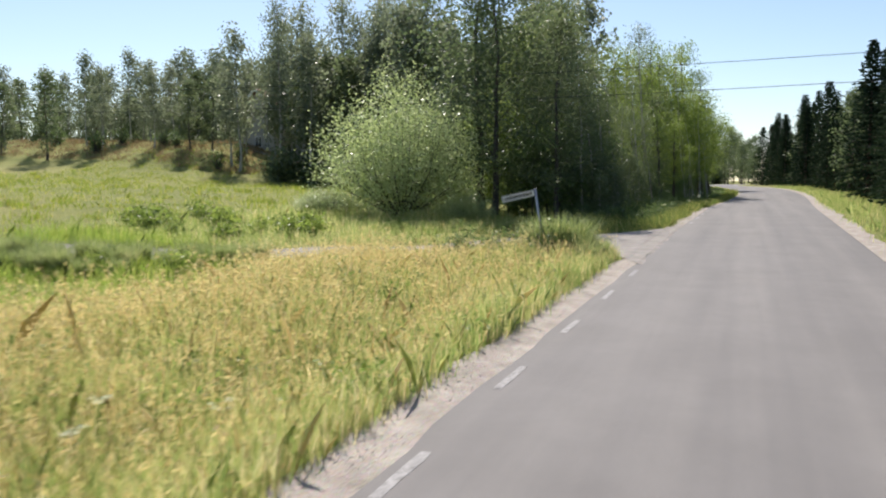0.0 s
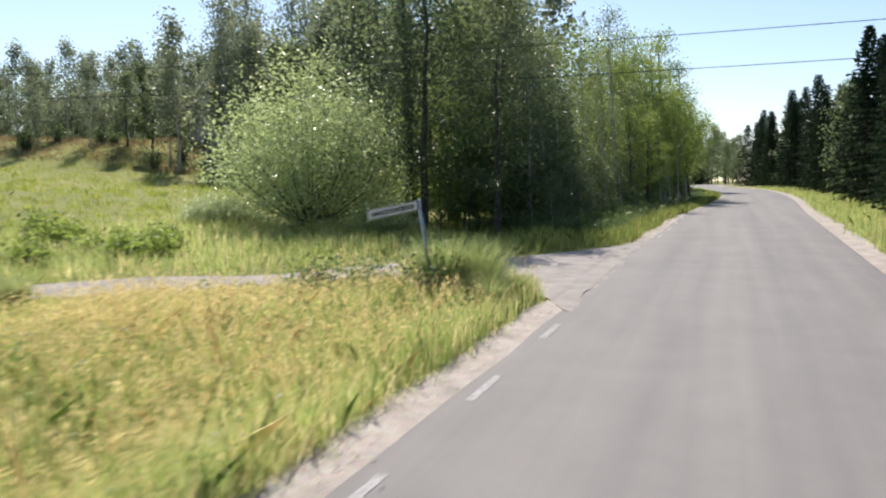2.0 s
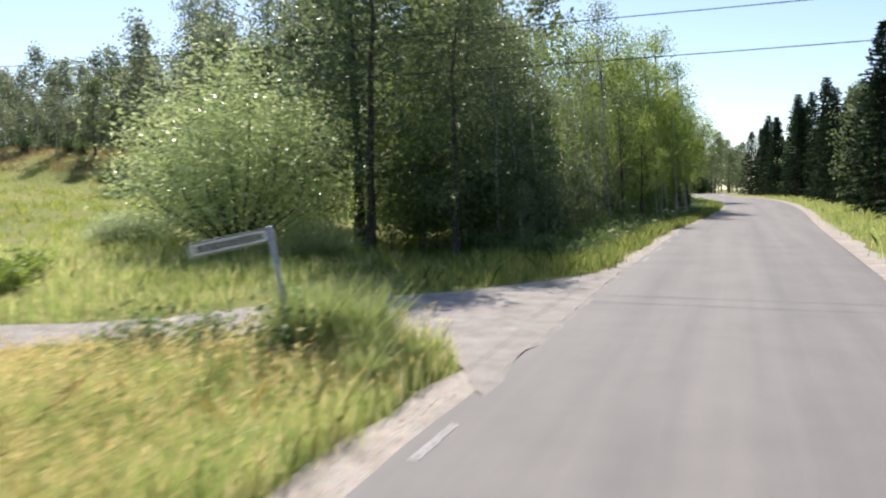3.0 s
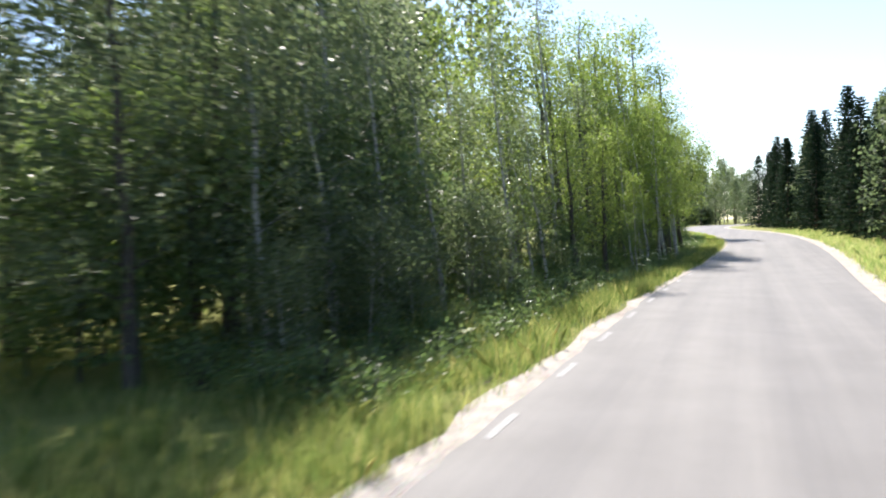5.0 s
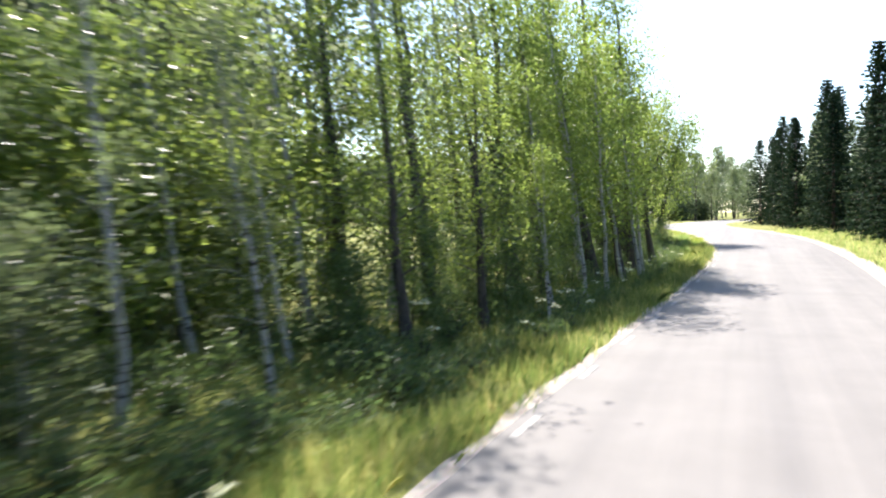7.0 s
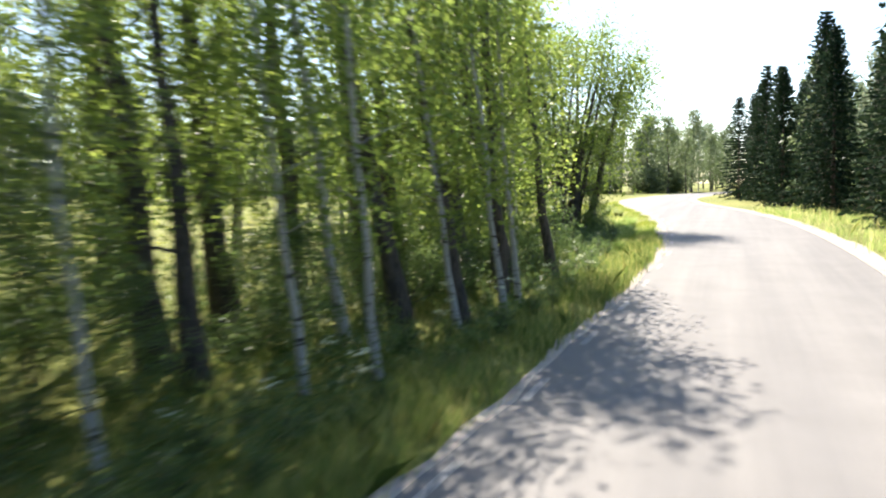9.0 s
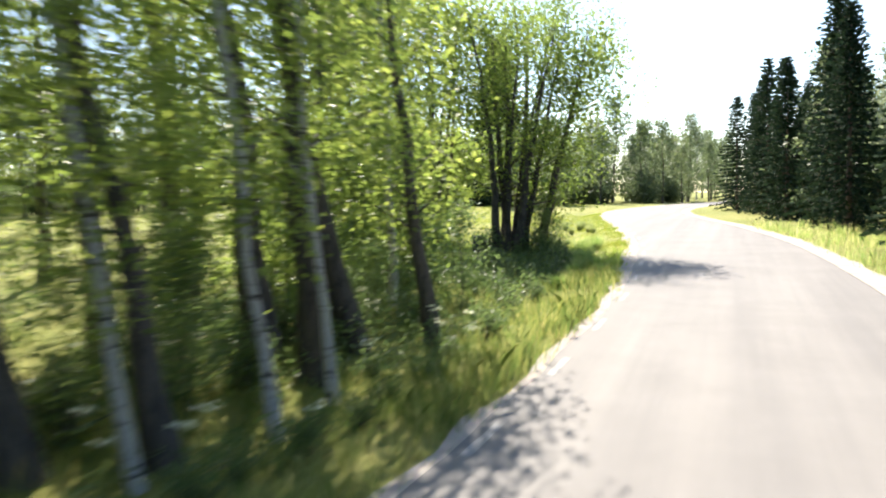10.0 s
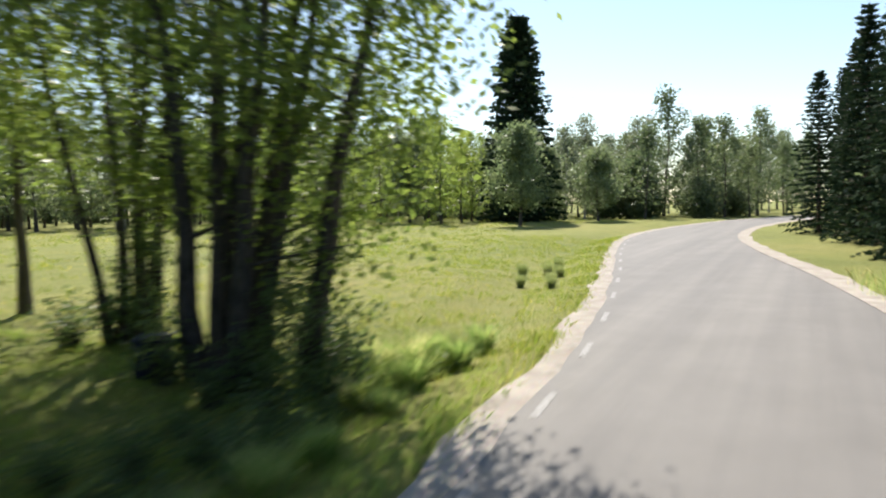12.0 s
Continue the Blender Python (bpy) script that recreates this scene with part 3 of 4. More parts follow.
kind("orchard", broadleaf(95, 6.6, 0.16, 2.5, 0.12, 7500, 0.24, 34, 0.1, tuft=0.36, rise=0.9), M_DARK_BARK, M_ORCHARD_LEAF, "rounded_tree",
     "small rounded grey-green tree standing in the mown meadow", "tree", "meadow trees")
kind("alder_clump", broadleaf(97, 10.5, 0.2, 3.0, 0.195, 19000, 0.125, 13, 0.15, 0.08, stems=8, rise=0.6, tuft=0.4), M_DARK_BARK, M_SUNLIT_LEAF, "multi_stemmed_alder",
     "large alder with many dark stems from one base", "tree", "alder clumps")
kind("alder_clump_small", broadleaf(98, 10.0, 0.22, 3.4, 0.12, 19000, 0.14, 12, 0.1, stems=7), M_DARK_BARK, M_SUNLIT_LEAF, "multi_stemmed_alder",
     "smaller alder with several thin dark stems", "tree", "alder clumps")
kind("dense_aspen", broadleaf(137, 11.5, 0.26, 2.7, 0.15, 8500, 0.145, 28, 0.15), M_DARK_BARK, M_SUNLIT_LEAF, "aspen_tree",
     "leafy green aspen with a dark trunk by the meadow", "tree", "roadside trees")
kind("leaning_alder", broadleaf(99, 7.4, 0.4, 1.4, 0.17, 4600, 0.13, 14, 0.15, 0.2, rise=0.5, tuft=0.4), M_DARK_BARK, M_SUNLIT_LEAF, "alder_tree",
     "dark alder leaning out over the road edge", "tree", "alder clumps")
kind("dense_alder", broadleaf(39, 12.0, 0.14, 2.5, 0.15, 7800, 0.155, 28, 0.12), M_DARK_BARK, M_ALDER_LEAF, "alder_tree",
     "dark leafy alder casting shade at the junction", "tree", "roadside trees")
kind("grass_tussock", tussock(111, 900, 1.25, 0.7), M_FERN, M_TUSSOCK, "grass_tussock",
     "tall pale green grass tussock at the road junction", "grass", "tussocks", "foliage", "root")
kind("dry_tussock", tussock(112, 600, 0.8, 0.5), M_FERN, M_GRASS, "grass_tussock",
     "straw-coloured grass tussock at the road edge", "grass", "tussocks", "foliage", "root")
# lit counterpart of far_alder, with the sunlit tint in its leaves
for i in range(2):
    kind(f"far_lime_{i}", broadleaf(65 + i, 11.5 + i, 0.1, 2.9, 0.15, 2600, 0.3, 22, 0.2, tuft=0.5), M_DARK_BARK, M_SUNLIT_LEAF, "deciduous_tree",
         "light green leafy tree behind the meadow", "tree", "woodland trees")
kind("nettle", shrub(96, 0.9, 0.8, 700, 0.13, 14), M_FERN, M_SUNLIT_LEAF, "weed_patch", "bright green weeds", "weeds", "meadow weeds", "foliage", "branching")
kind("light_sapling", broadleaf(104, 5.2, 0.06, 1.6, 0.05, 3400, 0.15, 20, 0.1, tuft=0.36), M_DARK_BARK, M_SUNLIT_LEAF, "young_tree",
     "young tree with sunlit yellow-green leaves", "tree", "young trees")
kind("broad_spruce", spruce(78, 19.5, 3.9, 11, 30, 0.5, 0.5), M_PINE_BARK, M_SPRUCE, "spruce_tree",
     "very tall broad dark spruce standing above the trees", "tree", "")
for i in range(2):
    kind(f"thicket_{i}", shrub(92 + i, 2.3, 3.2, 1500, 0.34, 16), M_DARK_BARK, M_ALDER_LEAF, "thicket_bush",
         "dense leafy bush at the foot of the far trees", "bush", "thicket bushes", "foliage", "branching")

rnd = random.Random(21)


def spin():
    return rnd.uniform(0, 360)


def grown(x, y):
    """Trees stand lower towards the road."""
    d = float(road_x(y)) - x
    low = float(np.interp(y, [45, 52, 60, 64, 76, 80], [3.1, 2.3, 1.6, -0.4, -0.4, 0.9]))
    return min(1.0, max(0.45, (d - low) / 6.9)) * rnd.uniform(0.85, 1.05)


# ---- trees along the road: white birches and dark alders where they stand ----
BIRCHES = [(7.4, 35.4), (7.3, 37.4), (6.9, 39.6), (6.8, 41.6), (7.0, 44.1), (6.6, 45.9), (6.0, 47.9), (4.9, 57.0), (5.4, 59.1), (5.3, 62.2),
           (4.9, 63.4), (5.9, 64.4), (5.1, 67.0), (4.7, 68.6), (4.8, 70.0), (6.2, 75.1)]
ALDERS = [(8.2, 43.3), (6.3, 61.5), (7.9, 66.4), (6.0, 66.6), (5.2, 67.5), (5.4, 70.6), (8.6, 70.3), (8.4, 72.0), (6.4, 71.0), (5.6, 72.3),
          (4.8, 73.5), (10.0, 64.5), (8.3, 64.8), (7.4, 62.1)]
taken = []
for i, (d, y) in enumerate(BIRCHES):
    x, y, z = at(d, y)
    taken.append((x, y))
    plant(f"birch_{i % 3}" if y < 50 else f"light_birch_{i % 3}", x, y, grown(x, y), spin(), tilt=(rnd.uniform(0, 4), rnd.uniform(-7, -1)))
for i, (d, y) in enumerate(ALDERS):
    x, y, z = at(d, y)
    taken.append((x, y))
    plant(f"alder_{i % 3}" if y < 50 else f"aspen_{i % 3}", x, y, grown(x, y), spin(), tilt=(rnd.uniform(0, 5), rnd.uniform(-9, -2)))


def scatter(count, area, gap, tries=4000):
    """Places in an area, at least `gap` from each other and from those taken."""
    out = []
    for _ in range(tries):
        if len(out) >= count:
            break
        x, y = area()
        if all((x - a) ** 2 + (y - b) ** 2 > gap * gap for a, b in taken):
            taken.append((x, y))
            out.append((x, y))
    return out


def belt(d0, d1, y0, y1):
    def area():
        y = rnd.uniform(y0, y1)
        return float(road_x(y)) - rnd.uniform(d0, d1), y
    return area


# the dense stretch behind the junction, and the thinner belt after it
for i, (d, y) in enumerate([(8.0, 33.0), (8.6, 36.0)]):
    x, y, z = at(d, y)
    taken.append((x, y))
    plant("dense_alder", x, y, grown(x, y), spin())
plant("aspen_0", -11.0, 38.6, 0.75, 30)
plant("aspen_2", -11.2, 41.2, 0.75, 130)
plant("dense_alder", -11.4, 34.4, 1.15, 250)
plant("dense_alder", -10.2, 32.6, 0.98, 110)
for dx, dy in ((-9.4, 38.8), (-10.8, 37.0), (-11.9, 36.2)):
    plant("light_sapling", dx, dy, rnd.uniform(0.7, 1.0), spin())
x, y, z = at(11.0, 81.5)
plant("dense_alder", x, y, 0.95, 40)
for x, y in scatter(12, belt(8.2, 12.0, 35.0, 45.0), 1.8):
    if x < -9.0 and y < 39:
        continue
    plant(rnd.choice(["alder_0", "alder_1", "birch_1", "birch_0", "alder_2"]), x, y, grown(x, y), spin(), tilt=(rnd.uniform(-2, 4), rnd.uniform(-6, 1)))
for x, y in scatter(8, belt(5.6, 9.5, 49.0, 60.0), 2.0):
    plant(rnd.choice(["aspen_0", "aspen_1", "light_birch_1", "light_birch_2", "aspen_2"]), x, y, grown(x, y), spin(), tilt=(rnd.uniform(0, 5), rnd.uniform(-8, -1)))
for x, y in scatter(5, belt(6.2, 9.0, 51.0, 60.0), 1.7):
    plant(rnd.choice(["alder_0", "alder_1", "birch_2", "alder_2"]), x, y, grown(x, y), spin(), tilt=(rnd.uniform(0, 5), rnd.uniform(-8, -1)))
for x, y in scatter(9, belt(10.5, 17.0, 62.0, 80.0), 3.0):
    plant(rnd.choice(["aspen_0", "aspen_1", "aspen_2", "light_birch_1"]), x, y, rnd.uniform(0.7, 0.9), spin())


def far_edge():
    x = rnd.uniform(-78, -11)
    front = np.interp(x, [-78, -61, -44, -30, -20, -11], [56, 59.5, 63, 60, 53, 47])
    return x, front + abs(rnd.gauss(0, 7))


for x, y in scatter(120, far_edge, 2.0, 9000):
    if x < -45 and y < 77 and rnd.random() < 0.78 or abs(x + (y - 4) * 0.69) < 2.5:
        continue
    plant(rnd.choice(["far_birch_0", "far_birch_1", "far_birch_2", "far_alder_0", "far_alder_1", "far_birch_1", "far_birch_2"]), x, y,
          rnd.uniform(0.75, 1.0) * (0.8 if x < -46 else 1.1), spin())
for x, y, sc in ((-45.2, 70.5, 0.8), (-47.4, 73.0, 0.85), (-43.6, 73.0, 0.9), (-49.0, 70.0, 0.65)):
    plant("far_birch_1", x, y, sc, spin())
plant("far_weeping", -39.5, 66.0, 1.0, 40)
plant("far_weeping", -35.0, 67.5, 0.95, 160)
for x, y, sc in ((-42.6, 67.0, 1.0), (-44.8, 70.5, 0.9), (-37.4, 70.0, 1.1), (-32.4, 66.0, 1.0), (-29.6, 63.5, 0.95), (-27.0, 61.5, 0.9), (-24.0, 58.5, 0.95), (-33.6, 72.5, 1.15)):
    plant("far_weeping", x, y, sc, spin())
for x, y in scatter(12, lambda: (rnd.uniform(-75, -25), rnd.uniform(62, 68)), 2.0):
    plant(f"shrub_{rnd.randrange(3)}", x, y, rnd.uniform(1.4, 2.4), spin())

# the wood goes on behind the heath
for x, y in scatter(46, lambda: (rnd.uniform(-112, -50), rnd.uniform(98, 122)), 2.6):
    plant(rnd.choice(["far_birch_0", "far_birch_1", "far_alder_0", "far_alder_2"]), x, y, rnd.uniform(0.85, 1.1), spin())
for x, y in scatter(14, lambda: (rnd.uniform(-66, -46), rnd.uniform(84, 97)), 1.6):
    plant(rnd.choice(["far_birch_0", "far_birch_1", "far_birch_2"]), x, y, rnd.uniform(0.95, 1.15), spin())
for x, y, sc in ((-57.5, 66.0, 0.55), (-55.0, 68.5, 0.5), (-63.0, 64.5, 0.6), (-66.5, 66.0, 0.7), (-70.0, 64.0, 0.6), (-60.0, 72.0, 0.6)):
    plant("far_birch_2", x, y, sc, spin(), label="small birch standing on the edge of the heath")
# behind the thin belt an open meadow, closed by a far row of trees
for x, y in scatter(40, lambda: (rnd.uniform(-95, -48), rnd.uniform(74, 165)), 4.0):
    plant(rnd.choice(["far_alder_0", "far_alder_1", "far_birch_0", "far_alder_2"]), x, y, rnd.uniform(0.65, 0.85), spin())

for x, y in scatter(52, lambda: (rnd.uniform(-96, -46), rnd.uniform(78, 99)), 2.2):
    plant(rnd.choice(["far_alder_0", "far_birch_1", "far_birch_0", "far_birch_2"]), x, y, rnd.uniform(0.75, 0.95) * (1.15 if x > -68 else 0.92), spin())

for x, y in scatter(28, lambda: (rnd.uniform(-62, -34), rnd.uniform(122, 152)), 3.0):
    plant(rnd.choice(["far_alder_0", "far_alder_1", "far_alder_2", "far_birch_1"]), x, y, rnd.uniform(0.6, 0.9), spin())

# trees that close the view beyond the bend
for i in range(26):
    x, y = -16 + 1.1 * i + rnd.uniform(-0.8, 0.8), rnd.uniform(196, 226)
    plant(rnd.choice(["far_alder_0", "far_alder_1", "far_alder_2"]), min(x, float(road_x(y)) - 5.5), y, rnd.uniform(0.7, 1.0), spin())
# across the road: an unseen wood, added to keep the right side dark
for x, y in scatter(46, belt(-9.0, -6.3, -14.0, 130.0), 2.5):
    plant(rnd.choice(["spruce_0", "spruce_1", "spruce_2", "spruce_1", "far_alder_1"]), x, y, rnd.uniform(0.55, 0.8), spin())
for x, y in scatter(46, belt(-22.0, -9.5, -14.0, 175.0), 3.4):
    plant(rnd.choice(["spruce_0", "spruce_1", "far_alder_0", "far_birch_2"]), x, y, rnd.uniform(0.7, 0.95), spin())

for x, y in scatter(40, belt(-18.0, -9.0, -10.0, 150.0), 2.5):
    plant(f"thicket_{rnd.randrange(2)}", x, y, rnd.uniform(0.8, 1.5), spin(), label="leafy bush added between the unseen spruces across the road")

# ---- the clump of alders and the meadow with its small trees ----
x, y, z = at(6.3, 86.4)
plant("alder_clump", x, y, 0.87, 35)
for dx, dy, sc in ((1.0, 0.3, 0.45), (1.2, -0.5, 0.34), (-2.6, 1.0, 0.4)):
    plant(f"sapling_{rnd.randrange(2)}", x + dx, y + dy, sc, spin(), label="leafy shoots growing up round the alder stems")
x, y, z = at(9.4, 87.8)
plant("alder_clump_small", x, y, 1.0, 75)
plant("leaning_alder", *at(5.5, 86.9)[:2], 1.0, 0, label="dark alder leaning out over the road edge with a leafy limb")
for d, y, sc in ((11.4, 86.0, 0.85), (14.2, 89.6, 0.85), (11.2, 83.4, 0.8)):
    x, y, z = at(d, y)
    plant("dense_aspen", x, y, sc, spin())
for x, y in scatter(15, lambda: (rnd.uniform(-66, -27), rnd.uniform(140, 153)), 3.0):
    plant(f"far_lime_{rnd.randrange(2)}", x, y, rnd.uniform(0.6, 0.85), spin())
plant("orchard", -18.9, 136.2, 1.08, 0)
plant("orchard", -16.2, 150.0, 0.98, 120, tall=0.95)
plant("orchard", -32.6, 144.0, 1.1, 220)
plant("orchard", -15.2, 163.0, 0.95, 300)
plant("orchard", -21.5, 150.5, 0.95, 80)
plant("broad_spruce", -23.6, 149.4, 1.0, 30)
plant("far_alder_2", -13.4, 168.0, 1.05, 10)
plant("far_alder_1", -9.5, 172.0, 0.9, 70)
for x, y in scatter(130, lambda: (rnd.uniform(-75, 4), rnd.uniform(156, 190)), 2.3, 9000):
    if abs(x - float(road_x(y))) > 6:
        plant(rnd.choice(["far_alder_0", "far_alder_1", "far_birch_0", "far_alder_2"]), x, y, rnd.uniform(0.55, 0.95), spin())
for x, y in scatter(12, lambda: (rnd.uniform(-50, -24), rnd.uniform(148, 156)), 2.4):
    plant(f"shrub_{rnd.randrange(3)}", x, y, rnd.uniform(1.6, 3.0), spin(), label="rounded green shrub at the far side of the meadow")
for x, y in scatter(60, lambda: (rnd.uniform(-80, 3), rnd.uniform(156, 176)), 2.0, 9000):
    if abs(x - float(road_x(y))) > 6:
        plant(f"thicket_{rnd.randrange(2)}", x, y, rnd.uniform(0.7, 1.5), spin())
for x, y in scatter(40, lambda: (rnd.uniform(-92, -50), rnd.uniform(74, 160)), 2.5, 9000):
    plant(f"thicket_{rnd.randrange(2)}", x, y, rnd.uniform(0.8, 1.5), spin())
for x, y in scatter(22, lambda: (rnd.uniform(-90, -46), rnd.uniform(79, 90)), 2.5):
    plant(f"thicket_{rnd.randrange(2)}", x, y, rnd.uniform(0.5, 0.9), spin())
for x, y in scatter(10, lambda: (rnd.uniform(-40, -17), rnd.uniform(60, 68)), 2.0):
    plant(f"thicket_{rnd.randrange(2)}", x, y, rnd.uniform(0.6, 1.0), spin())

for x, y in ((-8.6, 34.2), (-8.2, 36.4)):
    plant(f"sapling_{rnd.randrange(2)}", x, y, rnd.uniform(0.5, 0.8), spin())
for x, y in scatter(7, belt(6.6, 11.0, 73.0, 84.0), 1.2, 9000):
    plant("light_sapling", x, y, rnd.uniform(0.45, 0.75), spin())
for x, y in scatter(14, belt(4.4, 7.5, 74.0, 80.0), 0.7, 9000):
    plant(f"shrub_{rnd.randrange(3)}", x, y, rnd.uniform(0.35, 0.65), spin())
for x, y in scatter(42, belt(3.8, 5.3, 52.0, 80.0), 0.55, 9000):
    plant(f"shrub_{rnd.randrange(3)}", x, y, rnd.uniform(0.28, 0.55), spin())
for x, y in scatter(24, belt(4.9, 8.2, 50.0, 79.0), 0.8, 9000):
    plant(f"sapling_{rnd.randrange(2)}", x, y, rnd.uniform(0.28, 0.45), spin())
# sunlit young growth behind the roadside trees
for x, y in scatter(22, belt(9.4, 14.0, 46.5, 55.0), 1.2, 9000):
    plant("light_sapling", x, y, rnd.uniform(0.6, 1.0), spin())
# leafy saplings before the dense stretch
for x, y in scatter(12, belt(6.3, 7.2, 34.0, 45.0), 0.7, 9000):
    plant("leafy_sapling", x, y, rnd.uniform(0.4, 0.7), spin())
# young growth in the shade
for x, y in scatter(22, belt(7.4, 10.5, 33.0, 45.0), 1.1, 9000):
    plant(f"sapling_{rnd.randrange(2)}", x, y, rnd.uniform(0.6, 1.1), spin())
for x, y in scatter(6, belt(6.6, 9.0, 52.0, 60.0), 1.2, 9000):
    plant(f"sapling_{rnd.randrange(2)}", x, y, rnd.uniform(0.5, 0.85), spin())
for x, y in scatter(9, belt(5.6, 9.5, 52.0, 78.0), 1.3, 9000):
    plant(f"sapling_{rnd.randrange(2)}", x, y, rnd.uniform(0.35, 0.6), spin())

# ---- bushes ----
plant("willow_bush", -14.0, 31.4, 1.0, 0, tall=1.1)
plant("willow_bush", -16.4, 38.6, 0.9, 200, label="large pale green willow bush before the wood")
plant("willow_bush", -10.9, 30.7, 0.36, 90, tall=0.6, label="low grey-green willow sprouts beside the large bush")
plant("willow_bush", -17.4, 30.6, 0.4, 190, tall=0.5, label="low grey-green willow sprouts beside the large bush")
for dx, dy, sc in ((0.7, -0.5, 0.9), (-0.6, -0.6, 0.85), (1.4, 0.3, 0.9), (1.0, 0.9, 1.0), (-3.2, 1.2, 1.1), (-4.0, 0.8, 0.9)):
    x, y, z = at(6.3, 86.4)
    plant(f"shrub_{rnd.randrange(3)}", x + dx, y + dy, sc, spin(), label="dark leafy sprouts round the foot of the alder clump")
for x, y in ((-5.7, 18.8), (-6.2, 19.5), (-5.3, 20.0), (-6.8, 19.0), (-4.6, 18.9)):
    plant(f"shrub_{rnd.randrange(3)}", x, y, rnd.uniform(0.7, 0.95), spin(), label="dark green weeds round the sign post")
plant("herb_tuft", -4.9, 19.9, 0.75, 140)
near_edge = [(x, y) for x, y in curve_through(SIDE_NEAR, 90) if -24.0 < x < -11.5]
for x, y in near_edge:
    for k in range(2):
        plant("grass_tussock", float(x) + rnd.uniform(-0.4, 0.4), float(y) - rnd.uniform(0.2, 2.2), rnd.uniform(0.36, 0.56) * (1.2 if x < -13.5 else 1.0), spin(),
              label="tall green grass tussock beside the gravel side road")
for x, y, sc in ((-10.9, 15.3, 0.6), (-12.2, 14.7, 0.7), (-13.9, 13.9, 0.6)):
    plant("nettle", x, y, sc, spin(), label="bright green weeds before the gravel side road")
for x, y, sc in ((-4.0, 19.5, 1.0), (-4.5, 19.3, 1.05), (-3.7, 19.1, 0.7), (-4.9, 19.6, 0.9), (-3.5, 18.6, 0.55), (-3.4, 19.6, 0.5)):
    plant("grass_tussock", x, y, sc, spin())
for x, y, sc in ((-3.1, 87.2, 0.8), (-3.5, 87.9, 1.0), (-3.9, 87.0, 0.9), (-2.9, 88.3, 0.7), (-4.2, 88.2, 0.8), (-3.4, 86.4, 0.7), (-3.0, 89.4, 0.7), (-3.7, 89.0, 0.8)):
    plant("dry_tussock", x, y, sc, spin())
for d, y, sc in ((4.0, 100.4, 0.3), (4.5, 101.6, 0.36), (4.1, 99.0, 0.28), (5.2, 100.8, 0.34), (4.3, 103.0, 0.36), (3.9, 97.6, 0.28), (4.9, 98.6, 0.3)):
    x, y, z = at(d, y)
    plant("grass_tussock", x, y, sc, spin(), label="upright green weeds at the edge of the meadow", tall=1.2)
for d, y in ((4.2, 86.3), (4.5, 87.4), (4.0, 88.0), (5.0, 86.9), (4.6, 85.4)):
    x, y, z = at(d, y)
    plant("nettle", x, y, 0.5, spin(), label="tall green weeds at the road edge by the alder clump")
# low shrubs and young trees between the belt and the alder clump
for x, y in scatter(26, belt(4.1, 5.9, 76.5, 85.6), 0.6, 9000):
    plant(f"shrub_{rnd.randrange(3)}", x, y, rnd.uniform(0.35, 0.75), spin(), label="dark leafy shrub in the shade at the road edge")
for x, y in scatter(3, belt(7.4, 12.0, 79.0, 87.5), 1.3, 9000):
    plant("light_sapling", x, y, rnd.uniform(0.4, 0.7), spin())
for x, y in scatter(8, belt(3.7, 4.3, 76.0, 86.0), 0.7, 9000):
    plant("dry_tussock", x, y, rnd.uniform(0.45, 0.75), spin())
for x, y in scatter(20, belt(4.6, 8.0, 66.0, 77.0), 0.8, 9000):
    plant(f"shrub_{rnd.randrange(3)}", x, y, rnd.uniform(0.5, 0.95), spin())
for x, y in scatter(4, belt(5.6, 8.0, 73.0, 80.0), 1.6, 9000):
    plant(f"light_birch_{rnd.randrange(3)}", x, y, grown(x, y), spin())
for x, y in scatter(80, belt(4.4, 8.0, 33.0, 76.0), 0.8, 9000):
    plant(f"shrub_{rnd.randrange(3)}", x, y, rnd.uniform(0.4, 0.85), spin())
for x, y in scatter(14, lambda: (rnd.uniform(-20, -12.5), rnd.uniform(19.5, 24.5)), 1.2):
    if not in_side_road(np.array([x]), np.array([y]))[0]:
        plant("nettle", x, y, rnd.uniform(0.5, 1.0), spin(), label="bright green weeds in the long meadow grass")


# ---- grass ----
def blades(rng, x, y, high, width, lean, sway=None):
    """Bent blades of five corners each."""
    n = len(x)
    z = terrain(x, y) - 0.02
    az = rng.uniform(0, 2 * math.pi, n)
    h = high * rng.uniform(0.55, 1.25, n)
    off = h * np.abs(rng.normal(0, lean, n))
    wa = az + rng.normal(0.0, 0.7, n) if sway is None else sway + rng.normal(0.0, 0.9, n)
    w = width * rng.uniform(0.6, 1.4, n)
    sx, sy = -np.sin(az) * w / 2, np.cos(az) * w / 2
    root = np.stack([x, y, z], 1)
    side = np.stack([sx, sy, 0 * sx], 1)
    bend = np.stack([np.cos(wa) * off, np.sin(wa) * off, 0 * off], 1)
    up = np.stack([0 * h, 0 * h, h], 1)
    mid, tip = root + up * 0.6 + bend * 0.35, root + up * 0.97 + bend
    out = np.empty((n * 5, 3))
    out[0::5], out[1::5], out[2::5], out[3::5], out[4::5] = root - side, root + side, mid + side * 0.7, tip, mid - side * 0.7
    return out, tip


